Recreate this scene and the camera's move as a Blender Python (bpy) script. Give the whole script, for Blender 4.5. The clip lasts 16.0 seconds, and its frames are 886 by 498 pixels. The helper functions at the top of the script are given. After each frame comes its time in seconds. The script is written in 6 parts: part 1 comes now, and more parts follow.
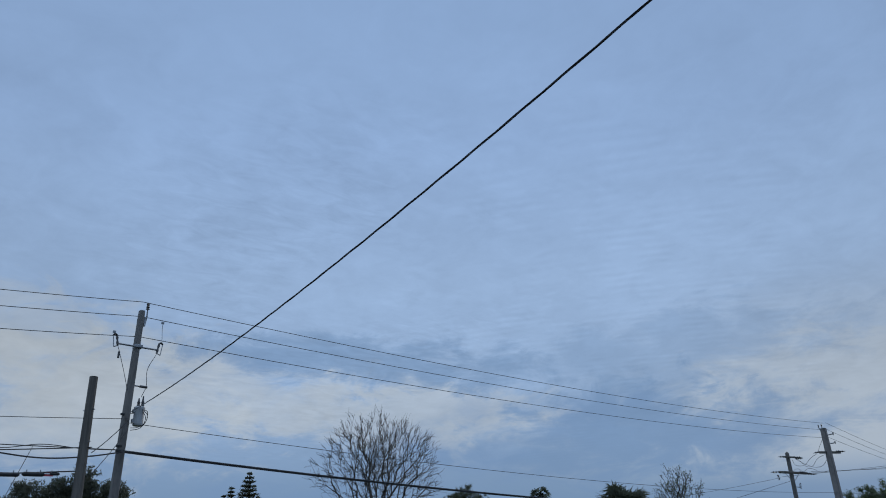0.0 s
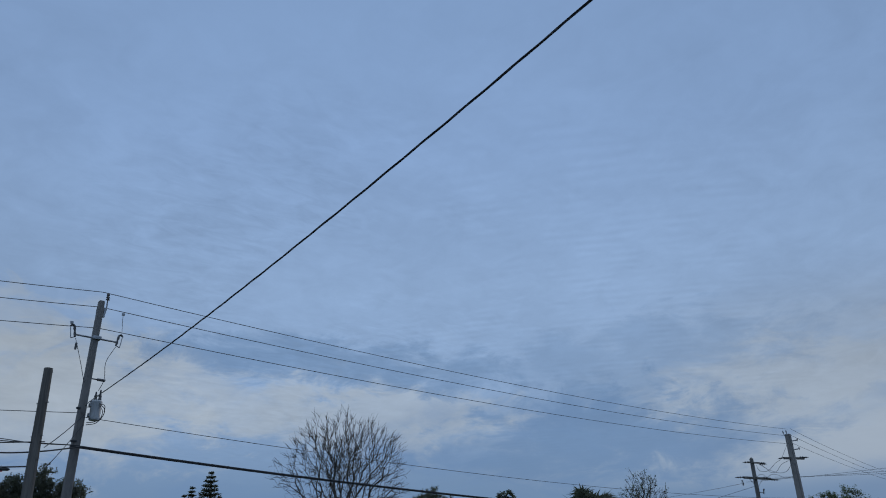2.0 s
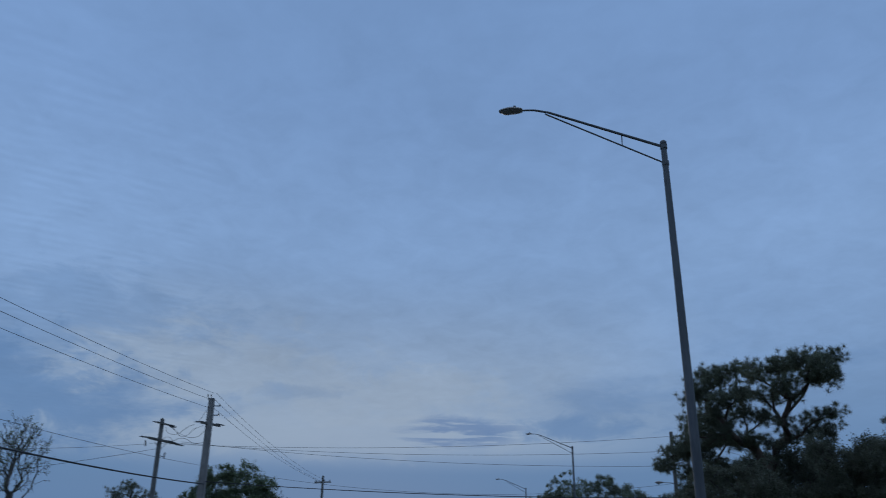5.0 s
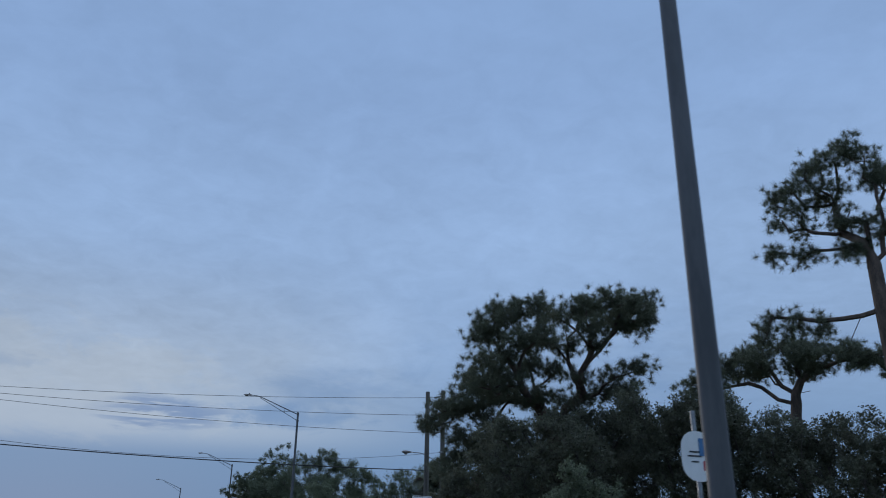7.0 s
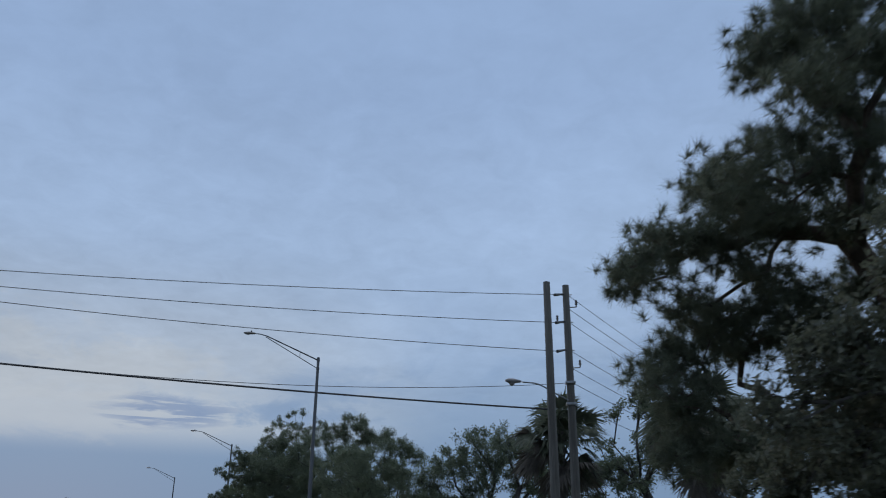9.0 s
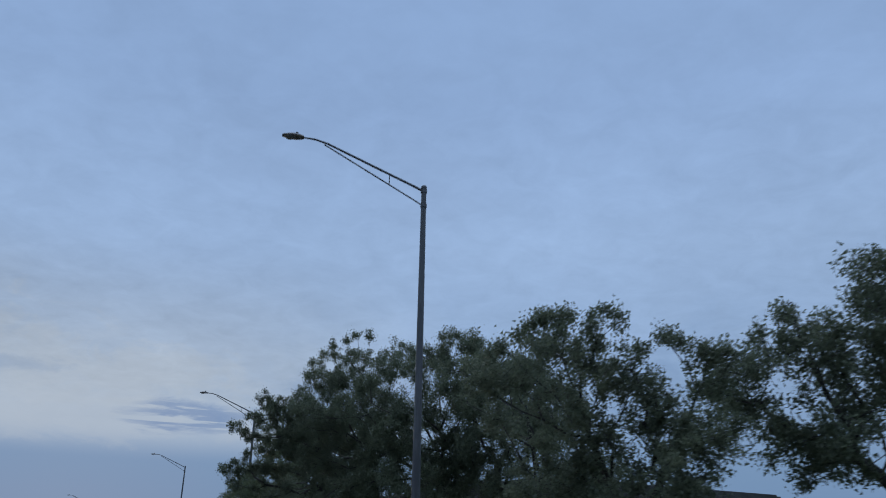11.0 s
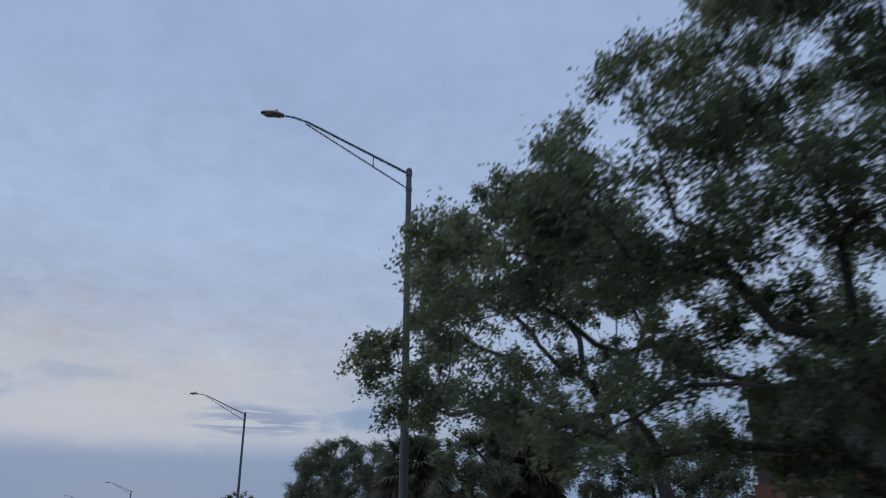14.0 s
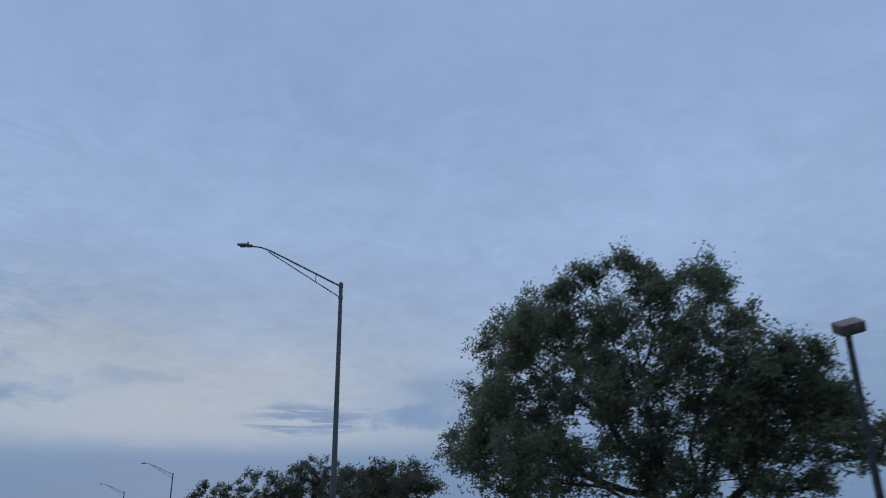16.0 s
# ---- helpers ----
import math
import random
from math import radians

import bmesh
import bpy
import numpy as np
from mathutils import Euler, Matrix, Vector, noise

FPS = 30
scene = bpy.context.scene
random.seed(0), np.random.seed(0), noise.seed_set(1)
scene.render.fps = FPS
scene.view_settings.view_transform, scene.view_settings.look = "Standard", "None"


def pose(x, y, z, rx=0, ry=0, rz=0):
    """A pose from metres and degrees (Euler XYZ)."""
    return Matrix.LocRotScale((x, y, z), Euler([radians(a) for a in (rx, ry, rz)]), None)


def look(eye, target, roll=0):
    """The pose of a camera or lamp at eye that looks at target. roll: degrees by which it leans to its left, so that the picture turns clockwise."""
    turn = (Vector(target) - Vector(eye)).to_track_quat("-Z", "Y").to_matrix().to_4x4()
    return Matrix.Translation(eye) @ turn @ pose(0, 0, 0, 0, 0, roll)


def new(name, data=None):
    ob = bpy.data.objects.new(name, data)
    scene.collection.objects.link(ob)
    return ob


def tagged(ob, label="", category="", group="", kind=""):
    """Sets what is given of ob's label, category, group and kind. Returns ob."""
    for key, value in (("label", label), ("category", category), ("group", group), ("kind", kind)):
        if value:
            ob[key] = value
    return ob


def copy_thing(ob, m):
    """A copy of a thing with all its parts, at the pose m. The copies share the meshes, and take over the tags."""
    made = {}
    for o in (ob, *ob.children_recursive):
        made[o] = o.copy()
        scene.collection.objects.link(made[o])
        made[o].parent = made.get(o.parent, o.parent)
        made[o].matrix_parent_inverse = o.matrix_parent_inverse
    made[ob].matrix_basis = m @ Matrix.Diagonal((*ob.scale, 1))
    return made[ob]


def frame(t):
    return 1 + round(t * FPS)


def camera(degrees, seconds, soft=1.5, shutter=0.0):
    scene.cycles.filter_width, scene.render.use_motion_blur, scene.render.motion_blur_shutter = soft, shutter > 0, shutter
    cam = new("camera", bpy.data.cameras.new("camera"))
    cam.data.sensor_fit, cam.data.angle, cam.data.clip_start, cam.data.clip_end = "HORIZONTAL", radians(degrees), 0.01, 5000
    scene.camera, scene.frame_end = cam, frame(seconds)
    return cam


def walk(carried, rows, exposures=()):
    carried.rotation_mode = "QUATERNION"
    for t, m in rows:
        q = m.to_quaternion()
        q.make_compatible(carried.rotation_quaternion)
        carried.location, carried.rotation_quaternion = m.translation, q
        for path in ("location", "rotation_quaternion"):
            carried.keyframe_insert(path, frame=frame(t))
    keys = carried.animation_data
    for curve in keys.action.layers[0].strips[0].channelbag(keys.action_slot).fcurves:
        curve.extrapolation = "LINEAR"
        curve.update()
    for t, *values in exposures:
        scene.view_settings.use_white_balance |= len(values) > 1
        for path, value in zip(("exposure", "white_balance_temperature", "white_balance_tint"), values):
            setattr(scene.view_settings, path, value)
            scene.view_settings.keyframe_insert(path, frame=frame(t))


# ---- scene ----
cam = camera(58.31, 16.0, soft=1.0, shutter=0.16)
PATH = [
    (0.00, 13.751, -6.912, 1.40, 69.16, 24.02, -2.46),
    (0.50, 13.722, -6.881, 1.40, 68.72, 24.05, -2.46),
    (1.00, 13.552, -6.853, 1.40, 68.30, 24.09, -2.43),
    (1.50, 13.379, -6.835, 1.40, 67.76, 24.12, -2.33),
    (2.00, 13.171, -6.790, 1.40, 66.76, 24.14, -2.21),
    (2.50, 12.762, -6.680, 1.40, 64.82, 24.08, -2.14),
    (3.00, 12.064, -6.490, 1.40, 60.38, 24.00, -2.04),
    (3.50, 10.921, -6.131, 1.40, 53.66, 23.71, -1.66),
    (4.00, 9.638, -5.471, 1.40, 45.53, 23.07, -0.96),
    (4.50, 8.246, -4.545, 1.40, 36.07, 22.30, -0.13),
    (5.00, 6.752, -3.027, 1.40, 25.86, 21.75, 0.56),
    (5.20, 6.155, -2.237, 1.40, 21.79, 21.55, 0.77),
    (5.70, 4.827, -0.156, 1.40, 13.51, 21.34, 0.95),
    (6.25, 3.610, 3.025, 1.40, 8.18, 21.21, 0.90),
    (6.80, 2.435, 6.971, 1.40, 5.77, 21.14, 0.76),
    (7.30, 1.217, 11.076, 1.40, 5.20, 21.11, 0.68),
    (7.50, 0.736, 12.732, 1.40, 5.06, 21.10, 0.71),
    (8.00, -0.670, 17.104, 1.40, 4.98, 21.02, 0.62),
    (8.50, -2.337, 21.834, 1.40, 5.11, 20.93, 0.32),
    (9.00, -3.992, 27.075, 1.40, 5.62, 20.95, 0.42),
    (9.20, -4.669, 29.320, 1.40, 6.05, 21.19, 1.25),
    (9.90, -7.317, 37.239, 1.40, 6.49, 21.31, 1.37),
    (10.60, -10.447, 45.465, 1.40, 6.96, 21.41, 1.15),
    (11.30, -13.956, 54.261, 1.40, 7.31, 21.37, 0.84),
    (11.50, -14.994, 56.855, 1.40, 7.39, 21.21, 0.73),
    (12.00, -17.618, 63.428, 1.40, 7.80, 21.09, 0.29),
    (12.50, -20.397, 70.149, 1.40, 8.60, 21.03, 0.18),
    (13.00, -23.363, 77.028, 1.40, 9.31, 21.02, -0.21),
    (13.50, -26.505, 84.048, 1.40, 10.26, 21.07, -0.14),
    (14.00, -29.796, 91.146, 1.40, 11.35, 21.18, 0.03),
    (14.50, -33.455, 98.357, 1.40, 12.28, 20.95, -0.44),
    (15.00, -37.314, 105.719, 1.40, 13.01, 20.87, -0.76),
    (15.50, -41.348, 113.239, 1.40, 13.89, 20.83, -0.74),
    (16.00, -45.509, 120.858, 1.40, 14.76, 20.91, -0.60),
]


def gaze(x, y, z, yaw, pitch, roll):
    """A camera pose from a place, a heading to the left of +y, a tilt upwards and a lean."""
    return pose(x, y, z, 0, 0, yaw) @ pose(0, 0, 0, 90 + pitch, 0, 0) @ pose(0, 0, 0, 0, 0, roll)


walk(cam, [(t, gaze(*row)) for t, *row in PATH],
     [(0.0, 0.0, 6650, 10), (0.9, -0.14, 6550, 10), (1.5, -0.18, 6450, 10), (3.0, -0.2, 6350, 10), (4.0, -0.26, 6150, 9), (5.0, -0.33, 5820, 9), (6.2, -0.12, 6000, 10), (7.5, 0.06, 6500, 11), (8.2, 0.05, 6650, 11),
      (9.0, 0.14, 7000, 12), (10.2, 0.1, 6650, 11), (11.5, 0.05, 6550, 11), (12.5, 0.2, 7100, 11), (13.5, 0.32, 7500, 13), (14.0, 0.2, 7350, 17), (14.5, 0.18, 7550, 18), (15.0, 0.08, 7450, 17), (15.5, 0.02, 7150, 17), (16.0, 0.04, 6700, 13)])


# ---- world and light ----
GLOW_AZ, GLOW_EL = 32.0, 5.0  # where the sun went down, degrees to the left of +y


def heading(az, el):
    """A unit vector from degrees to the left of +y and degrees up."""
    a, e = radians(az), radians(el)
    return Vector((-math.sin(a) * math.cos(e), math.cos(a) * math.cos(e), math.sin(e)))


class Nodes:
    """Short hand for building a node tree."""

    def __init__(self, tree):
        self.tree, self.nodes = tree, tree.nodes
        self.nodes.clear()

    def add(self, kind, **inputs):
        n = self.nodes.new(kind)
        for key, value in inputs.items():
            self.set(n, key.replace("_", " "), value)
        return n

    def set(self, n, key, value):
        s = n.inputs[int(key)] if key.strip().isdigit() else n.inputs[key]
        if hasattr(value, "is_output"):
            self.tree.links.new(value, s)
        else:
            s.default_value = value

    def math(self, op, a, b=None, clamp=False):
        n = self.nodes.new("ShaderNodeMath")
        n.operation, n.use_clamp = op, clamp
        for i, v in enumerate((a, b)):
            if v is not None:
                self.set(n, str(i), v)
        return n.outputs[0]

    def remap(self, v, a, b, c=0.0, d=1.0):
        n = self.nodes.new("ShaderNodeMapRange")
        n.interpolation_type = "SMOOTHSTEP"
        for i, x in enumerate((v, a, b, c, d)):
            self.set(n, str(i), x)
        return n.outputs[0]

    def mix(self, f, a, b):
        n = self.nodes.new("ShaderNodeMix")
        n.data_type = "RGBA"
        for k, v in ((0, f), (6, a), (7, b)):
            self.set(n, str(k), v)
        return n.outputs[2]

    def noise(self, v, scale, detail=4.0, rough=0.55, warp=0.0):
        n = self.nodes.new("ShaderNodeTexNoise")
        for k, x in (("Vector", v), ("Scale", scale), ("Detail", detail), ("Roughness", rough), ("Distortion", warp)):
            self.set(n, k, x)
        return n.outputs["Fac"]

    def ramp(self, v, stops):
        n = self.nodes.new("ShaderNodeValToRGB")
        self.set(n, "Fac", v)
        e = n.color_ramp.elements
        while len(e) < len(stops):
            e.new(0.5)
        for k, (p, c) in zip(e, stops):
            k.position, k.color = p, (*c, 1)
        return n.outputs["Color"]


def build_sky():
    world = bpy.data.worlds.new("dusk_sky")
    scene.world = world
    world.use_nodes = True
    g = Nodes(world.node_tree)
    way = g.add("ShaderNodeTexCoord").outputs["Generated"]
    xyz = g.add("ShaderNodeSeparateXYZ", Vector=way).outputs
    x, y, z = xyz[0], xyz[1], xyz[2]
    low = g.math("MAXIMUM", z, 0.0)
    # the cloud deck: a flat layer overhead
    deep = g.math("ADD", low, 0.16)
    flat = g.add("ShaderNodeCombineXYZ", X=g.math("DIVIDE", x, deep), Y=g.math("DIVIDE", y, deep), Z=0.0).outputs[0]
    # banks low over the horizon: wide and thin
    turn = g.math("ARCTAN2", x, y)
    bank = g.add("ShaderNodeCombineXYZ", X=g.math("MULTIPLY", turn, 4.4), Y=g.math("MULTIPLY", z, 9.5), Z=2.0).outputs[0]

    # above 0.70, out of view, the veil is brightened to lift the foliage
    veil = g.ramp(low, [(0.0, (0.145, 0.240, 0.400)), (0.100, (0.168, 0.278, 0.450)), (0.150, (0.205, 0.320, 0.505)),
                        (0.25, (0.272, 0.400, 0.611)), (0.36, (0.287, 0.422, 0.649)), (0.52, (0.253, 0.385, 0.626)), (0.70, (0.240, 0.372, 0.615)), (1.0, (0.860, 1.020, 1.260))])
    # the last light behind thin cloud
    def towards(az, el):
        dot = g.add("ShaderNodeVectorMath")
        dot.operation = "DOT_PRODUCT"
        g.set(dot, "0", way)
        g.set(dot, "1", heading(az, el))
        return dot.outputs["Value"]

    near = g.remap(towards(GLOW_AZ, 10.0), 0.88, 0.995)
    belt = g.math("MULTIPLY", g.remap(low, 0.100, 0.140), g.remap(low, 0.37, 0.17))
    col = g.mix(g.math("MULTIPLY", g.math("MULTIPLY", near, belt), 0.68), veil, (0.402, 0.488, 0.592, 1))
    # pale torn patches along the western sky
    pale = g.remap(g.noise(bank, 0.62, 5.0, 0.6, 0.5), 0.50, 0.63)
    pale = g.math("MULTIPLY", pale, g.math("MULTIPLY", g.remap(low, 0.08, 0.15), g.remap(low, 0.36, 0.2)))
    pale = g.math("MULTIPLY", pale, g.remap(towards(60.0, 10.0), 0.60, 0.9))
    col = g.mix(g.math("MULTIPLY", pale, 0.3), col, (0.395, 0.475, 0.575, 1))
    # torn patches of cloud, edges frayed by noise
    fray_a = g.math("MULTIPLY", g.math("SUBTRACT", g.noise(bank, 2.4, 6.0, 0.62, 0.4), 0.5), 3.4)
    fray_b = g.math("MULTIPLY", g.math("SUBTRACT", g.noise(bank, 3.1, 6.0, 0.62, 0.8), 0.5), 3.4)

    def patch(az, el, wide, tall):
        mid = heading(az, el)
        u = g.math("ADD", g.math("DIVIDE", g.math("SUBTRACT", turn, math.atan2(mid.x, mid.y)), radians(wide)), fray_a)
        v = g.math("ADD", g.math("DIVIDE", g.math("SUBTRACT", z, mid.z), radians(tall)), fray_b)
        return g.remap(g.math("ADD", g.math("MULTIPLY", u, u), g.math("MULTIPLY", v, v)), 1.7, 0.1)

    for az, el, wide, tall, amount in ((90, 14.0, 13, 2.6, 0.65), (95, 12.6, 9, 3.4, 0.6), (94, 10.4, 8, 2.4, 0.4), (73, 12.4, 9, 2.4, 0.62), (99, 16.0, 9, 3.4, 0.5), (42, 13.0, 9, 2.2, 0.42), (29, 11.2, 7, 2.0, 0.45), (36, 8.3, 13, 1.5, 0.28)):
        col = g.mix(g.math("MULTIPLY", patch(az, el, wide, tall), amount), col, (0.425, 0.490, 0.560, 1))
    for az, el, wide, tall, amount in ((80, 16.6, 9, 1.3, 0.8), (69, 15.2, 7, 1.4, 0.8), (57, 10.2, 9, 3.2, 0.9), (51, 10.0, 8, 2.2, 0.6), (52, 15.6, 9, 2.8, 0.4), (17.0, 8.9, 6, 0.9, 0.8), (14.5, 10.8, 3.5, 1.2, 0.45), (36.5, 11.3, 4, 0.6, 0.3)):
        col = g.mix(g.math("MULTIPLY", patch(az, el, wide, tall), amount), col, (0.172, 0.285, 0.475, 1))
    # broad mottling of the deck, with fine ripples in places
    broad = g.noise(flat, 0.8, 5.0, 0.55, 0.4)
    fine = g.noise(flat, 9.0, 4.0, 0.6, 0.6)
    # fine rows of small waves over the western sky, broken into patches
    fx, fy = g.math("DIVIDE", x, deep), g.math("DIVIDE", y, deep)

    def turned(az, long, wide):
        """The deck's own plane, turned so that its first axis points to az, with both axes scaled."""
        c, k = math.cos(radians(az)), math.sin(radians(az))
        away = g.math("SUBTRACT", g.math("MULTIPLY", fy, c * long), g.math("MULTIPLY", fx, k * long))
        aside = g.math("ADD", g.math("MULTIPLY", fx, c * wide), g.math("MULTIPLY", fy, k * wide))
        return away, aside

    away, aside = turned(57.0, 1.0, 1.0)
    sway = g.math("ADD", g.math("MULTIPLY", g.noise(flat, 3.0, 2.0, 0.5, 0.0), 9.0), g.math("MULTIPLY", g.noise(flat, 17.0, 2.0, 0.5, 0.0), 2.6))
    rows = g.math("SINE", g.math("ADD", g.math("MULTIPLY", away, 185.0), sway), 0.0)
    broken = g.remap(g.noise(flat, 11.0, 3.0, 0.6, 0.3), 0.42, 0.62)
    rows = g.math("MULTIPLY", rows, g.math("MULTIPLY", broken, g.remap(towards(58.0, 19.0), 0.93, 0.985)))
    # short ragged strokes higher up, and soft small flecks all over
    away, aside = turned(98.0, 30.0, 13.0)
    strokes = g.noise(g.add("ShaderNodeCombineXYZ", X=away, Y=aside, Z=0.0).outputs[0], 1.0, 3.0, 0.6, 0.8)
    strokes = g.math("MULTIPLY", g.math("SUBTRACT", strokes, 0.5), g.remap(towards(79.0, 21.0), 0.945, 0.99))
    flecks = g.math("SUBTRACT", g.noise(flat, 22.0, 4.0, 0.62, 0.5), 0.5)
    where = g.remap(g.noise(flat, 1.6, 3.0), 0.36, 0.56)
    ripple = g.math("ADD", g.math("MULTIPLY", strokes, 0.34), g.math("MULTIPLY", rows, 0.030))
    tone = g.math("ADD", g.math("MULTIPLY", g.math("SUBTRACT", broad, 0.5), 0.66), g.math("MULTIPLY", g.math("SUBTRACT", fine, 0.5), 0.24))
    tone = g.math("ADD", tone, g.math("ADD", g.math("MULTIPLY", ripple, where), g.math("MULTIPLY", flecks, 0.10)))
    fade = g.remap(low, 0.10, 0.24)
    high = g.remap(low, 0.75, 0.42, 0.35, 1.0)
    tone = g.math("ADD", g.math("MULTIPLY", tone, g.math("MULTIPLY", fade, high)), 1.0)
    col_n = g.add("ShaderNodeVectorMath")
    col_n.operation = "SCALE"
    g.set(col_n, "0", col)
    g.set(col_n, "Scale", tone)
    # darker blue banks across the glow
    streak = g.remap(g.noise(bank, 1.15, 6.0, 0.6, 0.3), 0.49, 0.63)
    streak = g.math("MULTIPLY", streak, g.math("MULTIPLY", g.remap(low, 0.03, 0.10), g.remap(low, 0.34, 0.17)))
    col = g.mix(g.math("MULTIPLY", g.math("MULTIPLY", streak, g.remap(towards(34.0, 9.5), 0.99, 0.92)), 0.45), col_n.outputs[0], (0.170, 0.285, 0.490, 1))
    # one small cloud of thin dark strokes
    spot = heading(25.0, 8.7)
    across = g.math("ADD", g.math("DIVIDE", g.math("SUBTRACT", turn, math.atan2(spot.x, spot.y)), 0.075), g.math("MULTIPLY", fray_a, 0.35))
    up = g.math("ADD", g.math("DIVIDE", g.math("SUBTRACT", z, spot.z), 0.019), g.math("MULTIPLY", fray_b, 0.35))
    ring = g.math("ADD", g.math("MULTIPLY", across, across), g.math("MULTIPLY", up, up))
    thin = g.add("ShaderNodeCombineXYZ", X=g.math("MULTIPLY", turn, 9.0), Y=g.math("MULTIPLY", z, 110.0), Z=7.0).outputs[0]
    lens = g.math("MULTIPLY", g.remap(ring, 1.5, 0.2), g.remap(g.noise(thin, 1.1, 4.0, 0.6, 0.4), 0.40, 0.56))
    col = g.mix(g.math("MULTIPLY", lens, 0.78), col, (0.158, 0.255, 0.445, 1))

    air = g.add("ShaderNodeTexSky")
    air.sky_type, air.sun_disc = "NISHITA", False
    air.sun_elevation, air.sun_rotation = radians(GLOW_EL), radians(-GLOW_AZ)
    clear = g.add("ShaderNodeBackground", Color=air.outputs[0], Strength=0.06)
    cloud = g.add("ShaderNodeBackground", Color=col, Strength=1.0)
    both = g.add("ShaderNodeMixShader", Fac=0.985)
    g.set(both, "1", clear.outputs[0])
    g.set(both, "2", cloud.outputs[0])
    g.add("ShaderNodeOutputWorld", Surface=both.outputs[0])


build_sky()
sun = new("sun", bpy.data.lights.new("sun", "SUN"))
sun.data.energy, sun.data.angle, sun.data.color = 0.5, radians(20), (1.0, 0.9, 0.8)
sun.matrix_world = look(heading(GLOW_AZ, GLOW_EL) * 100, (0, 0, 0))


# ---- materials ----
def material(name, dark, light, rough=0.8, scale=6.0, bump=0.3, metal=0.0, stretch=(1, 1, 1), per="", through_light=0.0, fine=9.0):
    """A surface between two colours, mottled at two scales; per: vary by 'island' or 'object' as well."""
    m = bpy.data.materials.new(name)
    m.use_nodes = True
    g = Nodes(m.node_tree)
    place = g.add("ShaderNodeMapping", Vector=g.add("ShaderNodeTexCoord").outputs["Object"])
    place.inputs["Scale"].default_value = stretch
    wide, small = g.noise(place.outputs[0], scale), g.noise(place.outputs[0], scale * fine, 3.0, 0.65)
    f = g.math("ADD", g.math("MULTIPLY", wide, 0.65), g.math("MULTIPLY", small, 0.35))
    f = g.remap(f, 0.34, 0.66)
    if per == "island":
        f = g.math("ADD", g.math("MULTIPLY", f, 0.4), g.math("MULTIPLY", g.add("ShaderNodeNewGeometry").outputs["Random Per Island"], 0.6))
    elif per == "object":
        f = g.math("ADD", g.math("MULTIPLY", f, 0.6), g.math("MULTIPLY", g.add("ShaderNodeObjectInfo").outputs["Random"], 0.4))
    col = g.mix(f, (*dark, 1), (*light, 1))
    b = g.add("ShaderNodeBsdfPrincipled", Base_Color=col, Metallic=metal, Roughness=g.remap(small, 0.2, 0.8, max(rough - 0.12, 0.03), min(rough + 0.12, 1)))
    if bump:
        h = g.add("ShaderNodeBump", Height=f, Strength=bump, Distance=0.02)
        g.set(b, "Normal", h.outputs[0])
    out = b.outputs[0]
    if through_light:
        t = g.add("ShaderNodeBsdfTranslucent", Color=col)
        s = g.add("ShaderNodeMixShader", Fac=through_light)
        g.set(s, "1", out)
        g.set(s, "2", t.outputs[0])
        out = s.outputs[0]
    g.add("ShaderNodeOutputMaterial", Surface=out)
    return m


OAK_LEAF = material("oak_leaf", (0.105, 0.125, 0.080), (0.215, 0.245, 0.150), 0.55, 0.5, 0, per="island", through_light=0.5)
FRESH_LEAF = material("fresh_leaf", (0.100, 0.130, 0.072), (0.205, 0.245, 0.130), 0.55, 0.5, 0, per="island", through_light=0.5)
DARK_LEAF = material("dark_leaf", (0.082, 0.088, 0.060), (0.160, 0.168, 0.110), 0.55, 0.5, 0, per="island", through_light=0.5)
NEEDLE = material("pine_needle", (0.100, 0.110, 0.075), (0.195, 0.212, 0.135), 0.6, 0.5, 0, per="island", through_light=0.45)
FROND = material("palm_frond", (0.080, 0.092, 0.062), (0.155, 0.168, 0.108), 0.75, 0.5, 0, per="island", through_light=0.35)
DEAD_FROND = material("dead_frond", (0.080, 0.068, 0.056), (0.160, 0.134, 0.108), 0.8, 0.5, 0, per="island", through_light=0.3)
OAK_BARK = material("oak_bark", (0.034, 0.029, 0.025), (0.105, 0.092, 0.078), 0.9, 3.0, 0.7, stretch=(1, 1, 0.25))
PINE_BARK = material("pine_bark", (0.055, 0.040, 0.032), (0.170, 0.120, 0.090), 0.9, 3.0, 0.8, stretch=(1, 1, 0.35))
PALE_BARK = material("bare_bark", (0.055, 0.047, 0.041), (0.135, 0.117, 0.102), 0.9, 4.0, 0.5, stretch=(1, 1, 0.3))
POLE_WOOD = material("weathered_pole_wood", (0.080, 0.072, 0.062), (0.200, 0.182, 0.158), 0.9, 4.0, 0.5, stretch=(1, 1, 0.06))
CONCRETE = material("pole_concrete", (0.105, 0.097, 0.089), (0.205, 0.193, 0.178), 0.9, 1.2, 0.25, stretch=(1, 1, 0.4))
ALUMINIUM = material("lamp_aluminium", (0.078, 0.080, 0.084), (0.142, 0.144, 0.148), 0.6, 2.0, 0.1, 0.35, stretch=(1, 1, 0.2))
HEAD_PAINT = material("lamp_head_paint", (0.185, 0.168, 0.158), (0.285, 0.262, 0.246), 0.5, 5.0, 0.05, 0.2)
LENS = material("lamp_lens", (0.170, 0.156, 0.146), (0.250, 0.230, 0.212), 0.5, 8.0, 0.05)
STEEL = material("galvanised_steel", (0.220, 0.225, 0.230), (0.380, 0.390, 0.400), 0.45, 6.0, 0.05, 0.7)
WIRE = material("wire_jacket", (0.020, 0.020, 0.021), (0.050, 0.050, 0.052), 0.6, 8.0, 0.1)
